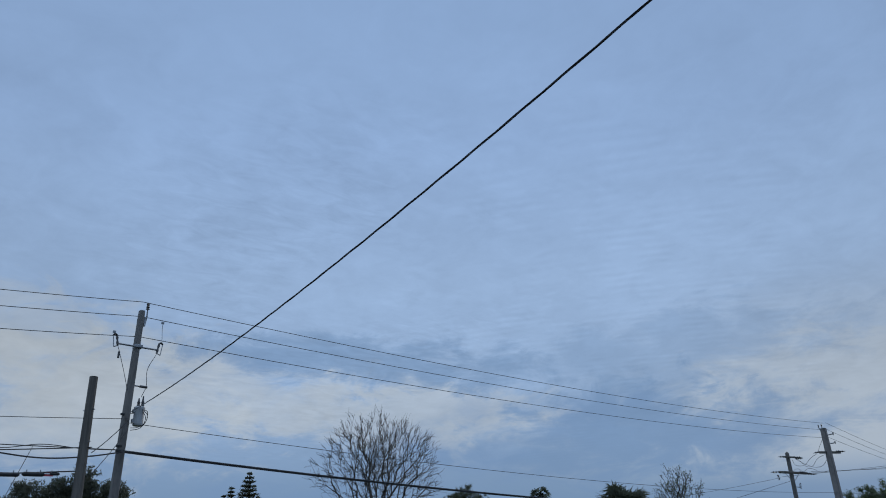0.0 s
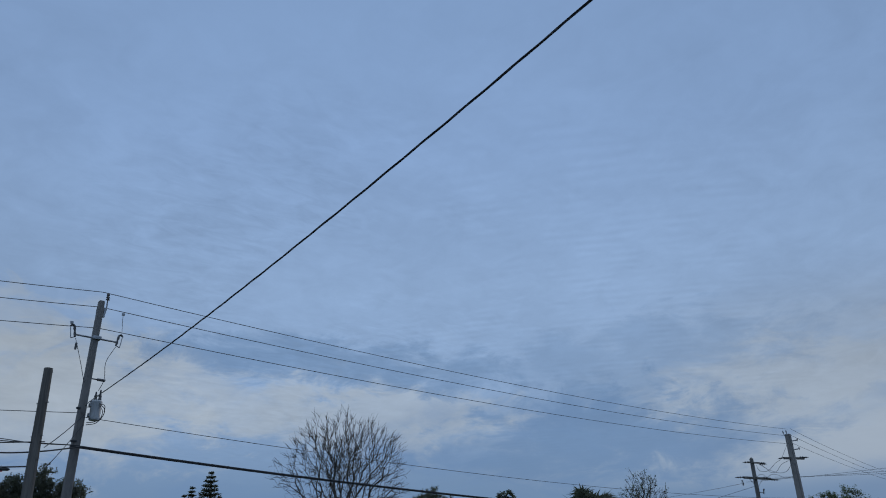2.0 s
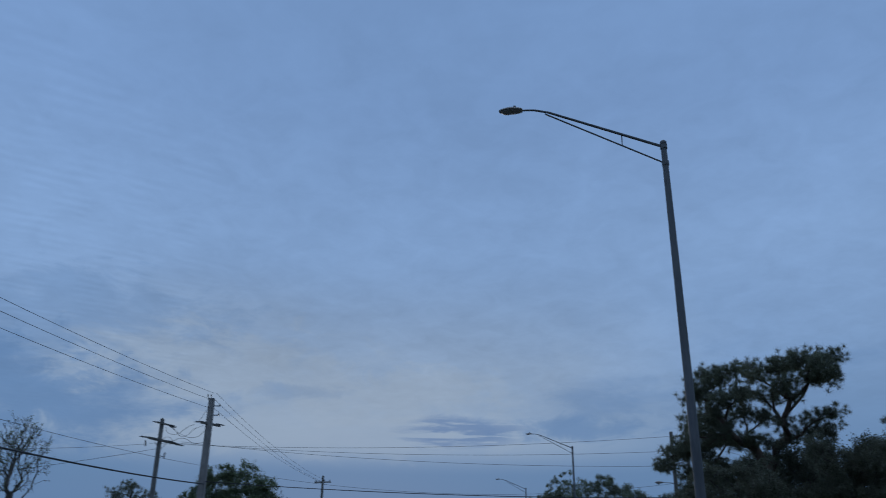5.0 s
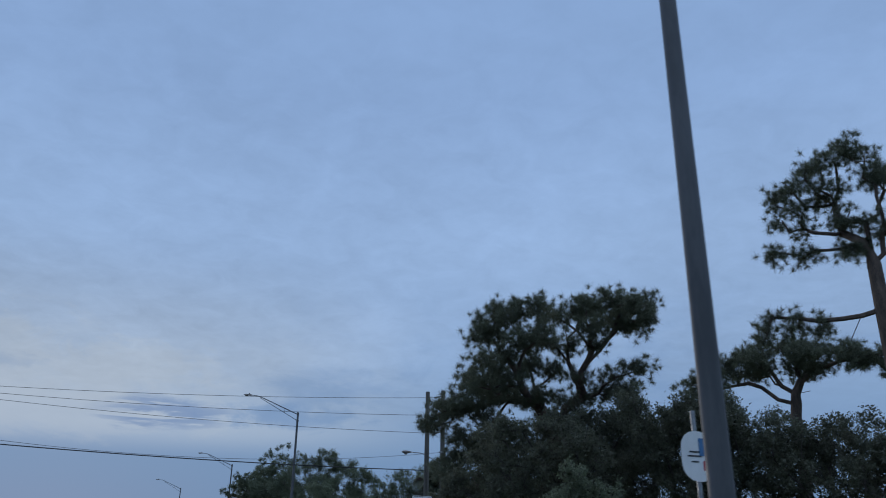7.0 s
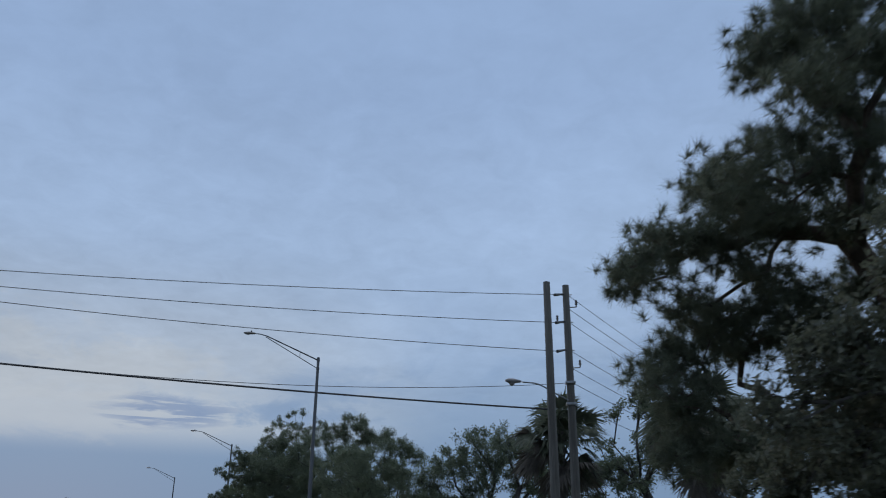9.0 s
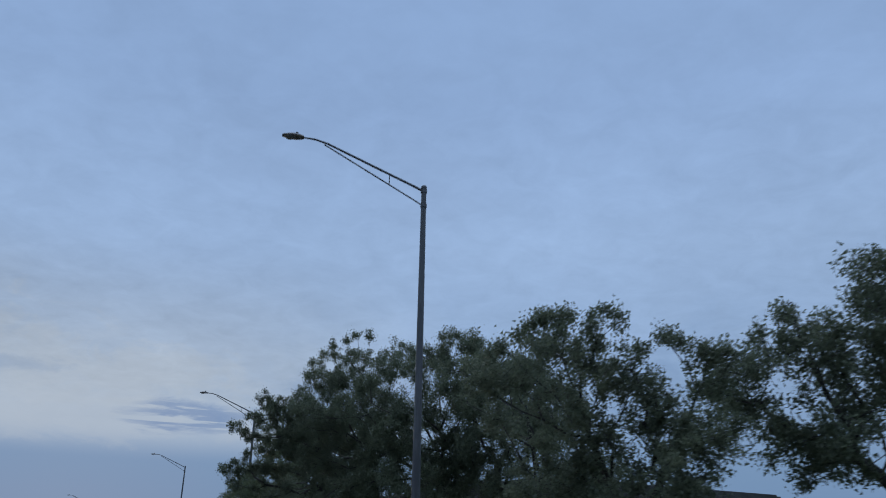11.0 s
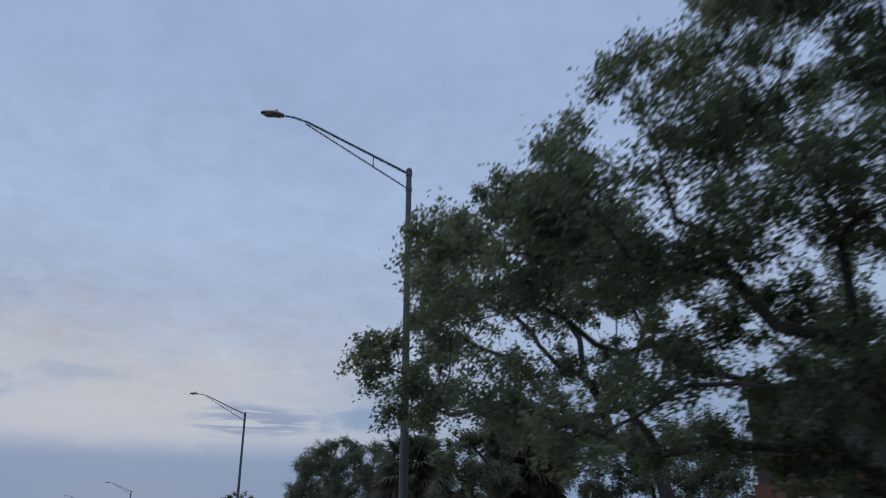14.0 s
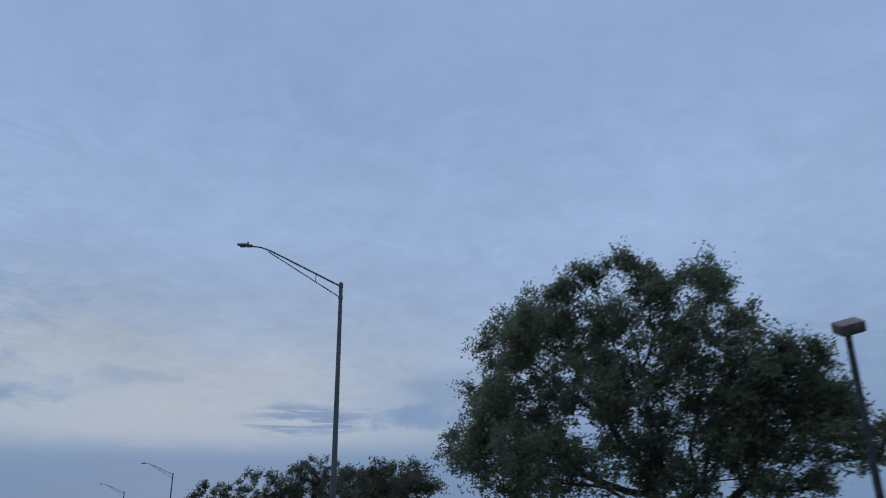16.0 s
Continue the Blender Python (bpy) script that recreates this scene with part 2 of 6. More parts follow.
BARE_WIRE = material("bare_wire", (0.070, 0.070, 0.072), (0.130, 0.130, 0.132), 0.5, 8.0, 0.0, 0.5)
PORCELAIN = material("porcelain", (0.050, 0.046, 0.044), (0.110, 0.102, 0.098), 0.25, 10.0, 0.0)
TANK_PAINT = material("tank_paint", (0.330, 0.340, 0.340), (0.450, 0.460, 0.460), 0.45, 3.0, 0.08)
SIGN_WHITE = material("sign_white", (0.780, 0.780, 0.760), (0.880, 0.880, 0.860), 0.45, 5.0, 0.02)
SIGN_BLACK = material("sign_black", (0.015, 0.015, 0.016), (0.035, 0.035, 0.036), 0.5, 8.0, 0.02)
SIGN_BLUE = material("sign_blue", (0.050, 0.160, 0.330), (0.080, 0.220, 0.420), 0.5, 8.0, 0.02)
SIGN_RED = material("sign_red", (0.400, 0.050, 0.070), (0.550, 0.080, 0.100), 0.5, 8.0, 0.02)
BOX_PAINT = material("bronze_box_paint", (0.110, 0.085, 0.070), (0.200, 0.160, 0.135), 0.55, 6.0, 0.05)
STUCCO = material("stucco", (0.055, 0.051, 0.047), (0.100, 0.094, 0.087), 0.95, 0.8, 0.25)
BRICK = material("red_band", (0.170, 0.060, 0.045), (0.290, 0.110, 0.080), 0.9, 3.0, 0.3, per="object")
ASPHALT = material("asphalt", (0.038, 0.038, 0.039), (0.075, 0.074, 0.072), 0.9, 0.6, 0.4, fine=40.0)
KERB = material("kerb_concrete", (0.280, 0.270, 0.255), (0.420, 0.405, 0.385), 0.9, 0.7, 0.2)
GRASS = material("grass", (0.030, 0.048, 0.018), (0.085, 0.100, 0.040), 0.95, 0.15, 0.5, fine=30.0)
PAINT = material("road_paint", (0.520, 0.520, 0.500), (0.720, 0.720, 0.690), 0.7, 1.0, 0.1)
YELLOW = material("yellow_road_paint", (0.520, 0.360, 0.050), (0.680, 0.480, 0.090), 0.7, 1.0, 0.1)


# ---- building blocks ----
class Shape:
    """Collects vertices and faces for one mesh."""

    def __init__(self):
        self.v, self.f, self.n = [], [], 0

    def put(self, verts, faces):
        verts = np.asarray(verts, float).reshape(-1, 3)
        self.v.append(verts)
        self.f += [tuple(int(i) + self.n for i in face) for face in faces]
        self.n += len(verts)
        return self

    def tube(self, pts, radii, sides=8, cap=True):
        pts = np.asarray(pts, float)
        k = len(pts)
        radii = np.broadcast_to(np.asarray(radii, float), (k,))
        t = np.gradient(pts, axis=0)
        t /= np.linalg.norm(t, axis=1)[:, None] + 1e-9
        ref = np.where(np.abs(t[:, 2:3]) > 0.9, np.array([[1.0, 0, 0]]), np.array([[0, 0, 1.0]]))
        if np.abs(t[:, 2]).max() > 0.9:
            ref = np.tile([[1.0, 0, 0]], (k, 1)) if np.abs(t[:, 0]).max() < 0.9 else np.tile([[0, 1.0, 0]], (k, 1))
        a = np.cross(t, ref)
        a /= np.linalg.norm(a, axis=1)[:, None] + 1e-9
        b = np.cross(t, a)
        ang = np.linspace(0, 2 * math.pi, sides, endpoint=False)
        ring = np.cos(ang)[None, :, None] * a[:, None] + np.sin(ang)[None, :, None] * b[:, None]
        v = pts[:, None] + ring * radii[:, None, None]
        f = [(i * sides + j, i * sides + (j + 1) % sides, (i + 1) * sides + (j + 1) % sides, (i + 1) * sides + j) for i in range(k - 1) for j in range(sides)]
        if cap:
            f += [tuple(range(sides))[::-1], tuple(range((k - 1) * sides, k * sides))]
        return self.put(v, f)

    def box(self, centre, size, turn=0.0, bevel=0.0):
        bm = bmesh.new()
        bmesh.ops.create_cube(bm, size=1.0)
        bmesh.ops.scale(bm, vec=size, verts=bm.verts)
        if bevel:
            bmesh.ops.bevel(bm, geom=bm.edges[:], offset=bevel, segments=2, affect="EDGES", profile=0.6)
        bmesh.ops.transform(bm, matrix=pose(*centre, 0, 0, turn), verts=bm.verts)
        return self.take(bm)

    def take(self, bm):
        bm.verts.index_update()
        self.put([v.co[:] for v in bm.verts], [[v.index for v in f.verts] for f in bm.faces])
        bm.free()
        return self

    def lathe(self, centre, profile, sides=16, axis="z"):
        """A turned shape: (height, radius) pairs round an upright axis."""
        ang = np.linspace(0, 2 * math.pi, sides, endpoint=False)
        v = [(r * math.cos(a), r * math.sin(a), h) for h, r in profile for a in ang]
        v = np.array(v)
        if axis == "x":
            v = v[:, [2, 0, 1]]
        elif axis == "y":
            v = v[:, [0, 2, 1]]
        k = len(profile)
        f = [(i * sides + j, i * sides + (j + 1) % sides, (i + 1) * sides + (j + 1) % sides, (i + 1) * sides + j) for i in range(k - 1) for j in range(sides)]
        f += [tuple(range(sides))[::-1], tuple(range((k - 1) * sides, k * sides))]
        return self.put(v + np.asarray(centre, float), f)

    def mesh(self, name, smooth=True):
        me = bpy.data.meshes.new(name)
        me.from_pydata(np.concatenate(self.v).tolist(), [], self.f)
        if smooth:
            me.polygons.foreach_set("use_smooth", [True] * len(me.polygons))
            me.set_sharp_from_angle(angle=radians(40))
        return me


def part(name, shape, mat, parent=None, label="", smooth=True):
    me = shape.mesh(name, smooth) if isinstance(shape, Shape) else shape
    me.materials.append(mat)
    ob = new(name, me)
    ob.parent = parent
    if label:
        tagged(ob, label)
    return ob


def thing(name, x, y, z=0.0, turn=0.0, label="", category="", group="", kind=""):
    ob = new(name)
    ob.matrix_basis = pose(x, y, z, 0, 0, turn)
    return tagged(ob, label, category, group, kind)


def blades_mesh(name, v):
    """A mesh of loose leaves from an (n, corners, 3) array."""
    n, k = v.shape[:2]
    me = bpy.data.meshes.new(name)
    me.vertices.add(k * n)
    me.vertices.foreach_set("co", np.ascontiguousarray(v, dtype=np.float32).ravel())
    me.loops.add(k * n)
    me.loops.foreach_set("vertex_index", np.arange(k * n, dtype=np.int32))
    me.polygons.add(n)
    me.polygons.foreach_set("loop_start", np.arange(0, k * n, k, dtype=np.int32))
    me.update(calc_edges=True)
    return me


def unit(rng, n):
    v = rng.normal(size=(n, 3))
    return v / np.linalg.norm(v, axis=1)[:, None]


def leaves(rng, centres, size, width=0.55, way=None):
    """Pointed leaves at the centres, each turned its own way; way: the twigs that they lean along."""
    n = len(centres)
    a = unit(rng, n) if way is None else unit(rng, n) + way * 0.7
    a /= np.linalg.norm(a, axis=1)[:, None] + 1e-9
    b = np.cross(a, unit(rng, n))
    b /= np.linalg.norm(b, axis=1)[:, None] + 1e-9
    long = size * rng.uniform(0.65, 1.35, n)[:, None]
    a, b = a * long * 0.5, b * long * 0.5 * width
    return np.stack([centres - a * 0.7 + b, centres + a, centres - a * 0.7 - b], 1)


def bend(rng, a, b, k=5, wander=0.12, lift=0.0):
    """A wandering line from a to b."""
    a, b = np.asarray(a, float), np.asarray(b, float)
    s = np.linspace(0, 1, k)[:, None]
    far = np.linalg.norm(b - a)
    p = a + (b - a) * s + np.sin(math.pi * s) * rng.normal(size=(1, 3)) * wander * far
    p[:, 2:] += np.sin(math.pi * s) * lift * far
    return p


# ---- ground and road ----
ROAD = [(16.4, -61.0), (5.0, -23.0), (-6.8, 15.2), (-13.4, 35.1), (-23.5, 60.8), (-35.6, 88.2), (-51.1, 117.6), (-62.0, 136.0), (-88.0, 172.0), (-118.0, 205.0), (-160.0, 248.0), (-225.0, 308.0)]


def smooth_line(pts, step=2.0):
    """A smooth line through the points."""
    p = np.asarray(pts, float)
    d = np.r_[0, np.cumsum(np.linalg.norm(np.diff(p, axis=0), axis=1))]
    m = np.gradient(p, d, axis=0)
    out = []
    for s in np.arange(0, d[-1], step):
        i = min(np.searchsorted(d, s, side="right") - 1, len(p) - 2)
        h = d[i + 1] - d[i]
        u = (s - d[i]) / h
        out.append((2 * u**3 - 3 * u**2 + 1) * p[i] + (u**3 - 2 * u**2 + u) * h * m[i] + (3 * u**2 - 2 * u**3) * p[i + 1] + (u**3 - u**2) * h * m[i + 1])
    return np.array(out)


ROAD_LINE = smooth_line(ROAD)
_t = np.gradient(ROAD_LINE, axis=0)
_t /= np.linalg.norm(_t, axis=1)[:, None]
ROAD_RIGHT = np.stack([_t[:, 1], -_t[:, 0]], 1)


def ribbon(s, a, b, z0, z1, lo=0, hi=None):
    """A strip along the main road, from a to b metres right of its middle line, z0 to z1 high."""
    line, side = ROAD_LINE[lo:hi], ROAD_RIGHT[lo:hi]
    k = len(line)
    l, r = line + side * a, line + side * b
    v = np.concatenate([np.c_[l, np.full(k, z0)], np.c_[l, np.full(k, z1)], np.c_[r, np.full(k, z1)], np.c_[r, np.full(k, z0)]])
    f = [(j * k + i, j * k + i + 1, (j + 1) * k + i + 1, (j + 1) * k + i) for j in range(3) for i in range(k - 1)]
    return s.put(v, [q[::-1] for q in f] + [(0, k, 2 * k, 3 * k), (k - 1, 4 * k - 1, 3 * k - 1, 2 * k - 1)])


tagged(part("ground", Shape().put([(-4000, -4000, -0.12), (4000, -4000, -0.12), (4000, 4000, -0.12), (-4000, 4000, -0.12)], [(0, 1, 2, 3)]), GRASS),
       "flat ground of short dry grass reaching the horizon", "ground", kind="structure")
road = tagged(part("road", ribbon(Shape(), -9.4, 9.4, -0.5, 0.0), ASPHALT), "wide grey asphalt road with a centre turning lane", "road", kind="structure")
side = Shape().put([(3.96, -8.2, 0.004), (81.2, -29.0, 0.004), (83.3, -21.3, 0.004), (6.0, -0.5, 0.004)], [(0, 1, 2, 3)])
tagged(part("side_road", side, ASPHALT), "grey asphalt side street meeting the main road", "road", kind="structure")
for a, b, lo, hi in ((-9.85, -9.4, 0, None), (9.4, 9.85, 0, 24), (9.4, 9.85, 34, None)):
    tagged(part("kerb", ribbon(Shape(), a, b, -0.4, 0.15, lo, hi), KERB), "pale concrete kerb along the road edge", "kerb", kind="structure")
for a, b, lo, hi in ((-11.4, -9.85, 0, None), (9.85, 11.4, 0, 24), (9.85, 11.4, 34, None)):
    tagged(part("pavement", ribbon(Shape(), a, b, -0.4, 0.12, lo, hi), KERB), "pale concrete pavement beside the road", "pavement", kind="structure")
for off in (-1.9, 1.9):
    tagged(part("yellow_line", ribbon(Shape(), off - 0.06, off + 0.06, 0.001, 0.008), YELLOW), "yellow line beside the turning lane", "road marking", kind="structure")
dashes = Shape()
for i in range(4, len(ROAD_LINE) - 4, 6):
    for off in (-5.6, 5.6):
        ribbon(dashes, off - 0.06, off + 0.06, 0.001, 0.008, i, i + 3)
tagged(part("lane_dashes", dashes, PAINT), "white lane dashes on the road", "road marking", kind="structure")


# ---- trees ----
def branching(rng, root, targets, balance=0.55, lift=0.06, thin=0.006, power=1.75):
    """Wood that reaches every target from the root line: each target grows from the node that is nearest
    along the wood. Returns polylines with their radii, thickest first."""
    nodes = [np.asarray(p, float) for p in root]
    parent = [-1] + list(range(len(root) - 1))
    run = [0.0]
    for a, b in zip(root[:-1], root[1:]):
        run.append(run[-1] + float(np.linalg.norm(np.subtract(b, a))))
    start = nodes[-1]
    first = max(1, len(root) - 3)
    for p in sorted(targets, key=lambda q: float(np.linalg.norm(q - start))):
        have = np.array(nodes)
        cost = np.linalg.norm(have - p, axis=1) + balance * np.array(run)
        cost[:first] += 50
        k = int(np.argmin(cost))
        a, far = nodes[k], float(np.linalg.norm(nodes[k] - p))
        steps = max(1, min(6, int(far / 0.45)))
        wob = rng.normal(size=3) * 0.10 * far
        for i in range(1, steps + 1):
            u = i / steps
            q = a + (p - a) * u + math.sin(math.pi * u) * (wob + np.array([0, 0, -lift * far]))
            nodes.append(q)
            parent.append(k if i == 1 else len(nodes) - 2)
            run.append(run[parent[-1]] + far / steps)
    n = len(nodes)
    kids = [[] for _ in range(n)]
    for i in range(1, n):
        kids[parent[i]].append(i)
    area = np.zeros(n)
    for i in range(n - 1, -1, -1):
        area[i] = sum(area[c] for c in kids[i]) if kids[i] else thin**power
    width = area ** (1 / power)
    lines, todo = [], [(0, -1)]
    while todo:
        i, came = todo.pop()
        line, r = ([nodes[came]], [width[i]]) if came >= 0 else ([], [])
        while True:
            line.append(nodes[i])
            r.append(width[i])
            if not kids[i]:
                break
            order = sorted(kids[i], key=lambda c: -width[c])
            todo += [(c, i) for c in order[1:]]
            i = order[0]
        lines.append((np.array(line), np.array(r)))
    return lines


def wood_parts(tree, lines, bark, scale=1.0, limit=0.035):
    """Thick wood becomes the trunk, thin wood the branchwork."""
    thick, fine = Shape(), Shape()
    for p, r in lines:
        if len(p) < 2:
            continue
        r = r * scale
        big = r[0] > limit
        (thick if big else fine).tube(p, r, 9 if r[0] > 0.12 else (6 if big else 3), False)
    part("trunk", thick, bark, tree)
    if fine.n:
        tagged(part("branchwork", fine, bark, tree), kind="stuff")


def leafy_tree(name, label, base, lobes, seed, leaf=0.14, dense=15.0, per=46, mat=None, bark=None, trunk=0.25, fork=2.2, puff=0.42, category="tree", group="", inner=0.3, squash=0.85, fill=0.35, finer=2.2, stem=()):
    """A tree whose crown is made of lobes (x, y, z, r), each a loose mass of leafy twigs on forking wood."""
    rng = np.random.default_rng(seed)
    x, y = base
    tree = thing(name, x, y, 0, 0, label, category, group)
    centres, ways, scale = [], [], []
    for lx, ly, lz, r in lobes:
        n = max(3, int(dense * (r + 0.25) ** 2))
        d = unit(rng, n)
        reach = np.where(rng.random(n) < inner, rng.uniform(0.15, 0.7, n), rng.uniform(0.7, 1.05, n))
        centres.append(np.array([lx - x, ly - y, lz]) + d * reach[:, None] * np.array([r, r, r * squash]))
        ways.append(d)
        scale.append(np.full(n, min(1.0, 0.4 + 0.9 * r)))
    centres, ways, scale = np.concatenate(centres), np.concatenate(ways), np.concatenate(scale)
    # some more between neighbouring twigs
    i, j = rng.integers(0, len(centres), (2, 40 * len(centres)))
    close = np.linalg.norm(centres[i] - centres[j], axis=1) < 1.0
    i, j = i[close][: int(fill * len(centres))], j[close][: int(fill * len(centres))]
    centres = np.concatenate([centres, 0.5 * (centres[i] + centres[j]) + rng.normal(size=(len(i), 3)) * 0.2])
    ways, scale = np.concatenate([ways, unit(rng, len(i))]), np.concatenate([scale, scale[i]])
    # outward twigs, each with a few side sprays of leaves
    n = len(centres)
    ways = ways * 0.8 + unit(rng, n) * 0.7 + np.array([0, 0, 0.15])
    ways /= np.linalg.norm(ways, axis=1)[:, None] + 1e-9
    long = puff * rng.uniform(0.55, 1.55, n) * scale
    # side twigs with small leaves strung along them
    k = 5
    e = ways[:, None] + rng.normal(size=(n, k, 3)) * 0.62
    e /= np.linalg.norm(e, axis=2)[:, :, None] + 1e-9
    reach = long[:, None] * rng.uniform(0.55, 1.2, (n, k))
    count = np.maximum(4, (per * finer * 0.2 * rng.uniform(0.5, 1.4, (n, k))).astype(int)).ravel()
    along = np.repeat(e.reshape(-1, 3), count, 0)
    total = len(along)
    spots = np.repeat(np.repeat(centres, k, 0), count, 0) + along * (np.repeat(reach.ravel(), count) * (0.10 + 1.0 * rng.random(total) ** 0.75))[:, None]
    spots += rng.normal(size=(total, 3)) * 0.20 * puff * np.repeat(rng.uniform(0.6, 1.35, n * k), count)[:, None]
    middle = centres.mean(axis=0)
    low = min(fork, float(np.percentile(centres[:, 2], 25)) * 0.8)
    root = list(stem) or bend(rng, (0, 0, -0.15), (middle[0] * 0.2, middle[1] * 0.2, low), 6, 0.03)
    lines = branching(rng, root, list(centres))
    lines += [(np.stack([p, p + w * s * 0.9]), np.array([0.006, 0.003])) for p, w, s in zip(centres, ways, long)]
    wood_parts(tree, lines, bark or OAK_BARK, trunk / lines[0][1][0])
    part("crown", blades_mesh("crown", leaves(rng, spots, leaf * 0.97 / finer**0.5, way=along)), mat or OAK_LEAF, tree)
    return tree


def pine_tree(label, base, lobes, seed, limbs=(), trunk=0.3, top=8.0, dense=20.0, tufts=11, needle=0.27, lean=(0, 0), group="", flat=0.62):
    """A pine: forked bare limbs that carry flat pads of needle tufts; lobes are (x, y, z, r)."""
    rng = np.random.default_rng(seed)
    x, y = base
    tree = thing("pine_tree", x, y, 0, 0, label, "pine tree", group)
    pads = []
    for lx, ly, lz, r in lobes:
        n = max(5, int(dense * (r + 0.2) ** 2))
        pads.append(np.array([lx - x, ly - y, lz]) + unit(rng, n) * (rng.random(n) ** 0.45)[:, None] * np.array([r, r, r * flat]))
    pads = np.concatenate(pads)
    root = [(lean[0] * s, lean[1] * s, -0.15 + (top + 0.15) * s) for s in np.linspace(0, 1, 9)]
    aims = [np.array([p[0] - x, p[1] - y, p[2]], float) for line in limbs for p in line]
    lines = branching(rng, root, aims + list(pads), 0.4, 0.06)
    wood_parts(tree, lines, PINE_BARK, trunk / lines[0][1][0])
    tufts = max(3, int(tufts * 0.43))
    spots = np.repeat(pads, tufts, 0) + rng.normal(size=(len(pads) * tufts, 3)) * np.array([0.24, 0.24, 0.17])
    # each shoot ends in a burst of long thin needles
    k = 80
    shoot = unit(rng, len(spots)) * 0.8 + np.array([0, 0, 0.45])
    q = np.repeat(spots, k, 0) + np.repeat(shoot, k, 0) * rng.uniform(-0.08, 0.08, (len(spots) * k, 1))
    w = np.repeat(shoot, k, 0) * 0.6 + unit(rng, len(q))
    w /= np.linalg.norm(w, axis=1)[:, None] + 1e-9
    long = needle * rng.uniform(0.6, 1.25, len(q))[:, None]
    side = np.cross(w, unit(rng, len(q)))
    side *= 0.0055 / (np.linalg.norm(side, axis=1)[:, None] + 1e-9)
    blades = np.stack([q - side, q + side, q + w * long], 1)
    part("crown", blades_mesh("crown", blades), NEEDLE, tree)
    return tree


def palm_tree(label, base, height, seed, spread=1.7, fronds=44, dead=16, trunk=0.17, group="", lean=(0.0, 0.0)):
    """A fan palm: a trunk with old leaf bases and a head of split fans; height is to the heart of the head."""
    rng = np.random.default_rng(seed)
    tree = thing("palm_tree", *base, 0, 0, label, "palm tree", group)
    stem = np.array([(lean[0] * s * s, lean[1] * s * s, -0.15 + (height + 0.15) * s) for s in np.linspace(0, 1, 9)])
    part("trunk", Shape().tube(stem, trunk * np.array([1.35, 1.1, 1.0, 0.98, 0.97, 0.97, 1.0, 1.15, 1.0]), 10), PALE_BARK, tree)
    heart = stem[-1]
    boots = Shape()
    for i in range(26):
        a, h = i * 2.4, height - 0.15 - 0.05 * i
        d = np.array([math.cos(a), math.sin(a), 0])
        s = np.array([heart[0], heart[1], h]) + d * trunk * 0.8
        boots.tube([s, s + d * 0.12 + (0, 0, 0.16), s + d * 0.22 + (0, 0, 0.36)], [0.05, 0.035, 0.015], 4)
    part("leaf_base", boots, DEAD_FROND, tree)
    stalks, green, brown = Shape(), [], []
    for i in range(fronds + dead):
        old = i >= fronds
        a = rng.uniform(0, 2 * math.pi)
        el = math.asin(rng.uniform(-0.75, 0.99)) if not old else radians(rng.uniform(-80, 12))
        down = np.array([0, 0, rng.uniform(0.1, 1.3) if old else rng.uniform(0.0, 0.35)])
        d = np.array([math.cos(a) * math.cos(el), math.sin(a) * math.cos(el), math.sin(el)])
        reach = spread * (rng.uniform(0.42, 0.6) if rng.random() < 0.65 else rng.uniform(0.12, 0.4))
        tip = heart - down + d * reach + np.array([0, 0, -0.12 * reach * math.cos(el)])
        stalks.tube(bend(rng, heart - down, tip, 4, 0.03, 0.05), [0.03, 0.022, 0.016, 0.012], 4, False)
        across = np.cross(d, (0, 0, 1.0))
        across /= np.linalg.norm(across) + 1e-9
        roll = rng.uniform(-1.2, 1.2)
        across, up = across * math.cos(roll) + np.cross(d, across) * math.sin(roll), np.cross(across * math.cos(roll) + np.cross(d, across) * math.sin(roll), d)
        k = 26
        for w in np.linspace(-1.25, 1.25, k) + rng.normal(size=k) * 0.03:
            q = d * math.cos(w) + across * math.sin(w) + up * 0.10 * abs(w)
            long = spread * rng.uniform(0.42, 0.58) * (1 - 0.18 * abs(w))
            mid, end = tip + q * long * 0.55, tip + q * long + np.array([0, 0, -0.34 * long * rng.uniform(0.4, 1.2)])
            side = np.cross(q, up)
            side *= 0.034 * spread / 1.7 / (np.linalg.norm(side) + 1e-9)
            (brown if old else green).append([tip - side * 0.3, tip + side * 0.3, mid + side, mid - side])
            (brown if old else green).append([mid - side, mid + side, end + side * 0.1, end - side * 0.1])
    part("leaf_stalk", stalks, FROND, tree)
    part("crown", blades_mesh("crown", np.array(green)), FROND, tree)
    if brown:
        part("dead_skirt", blades_mesh("dead_skirt", np.array(brown)), DEAD_FROND, tree, "dry brown hanging fans")
    return tree


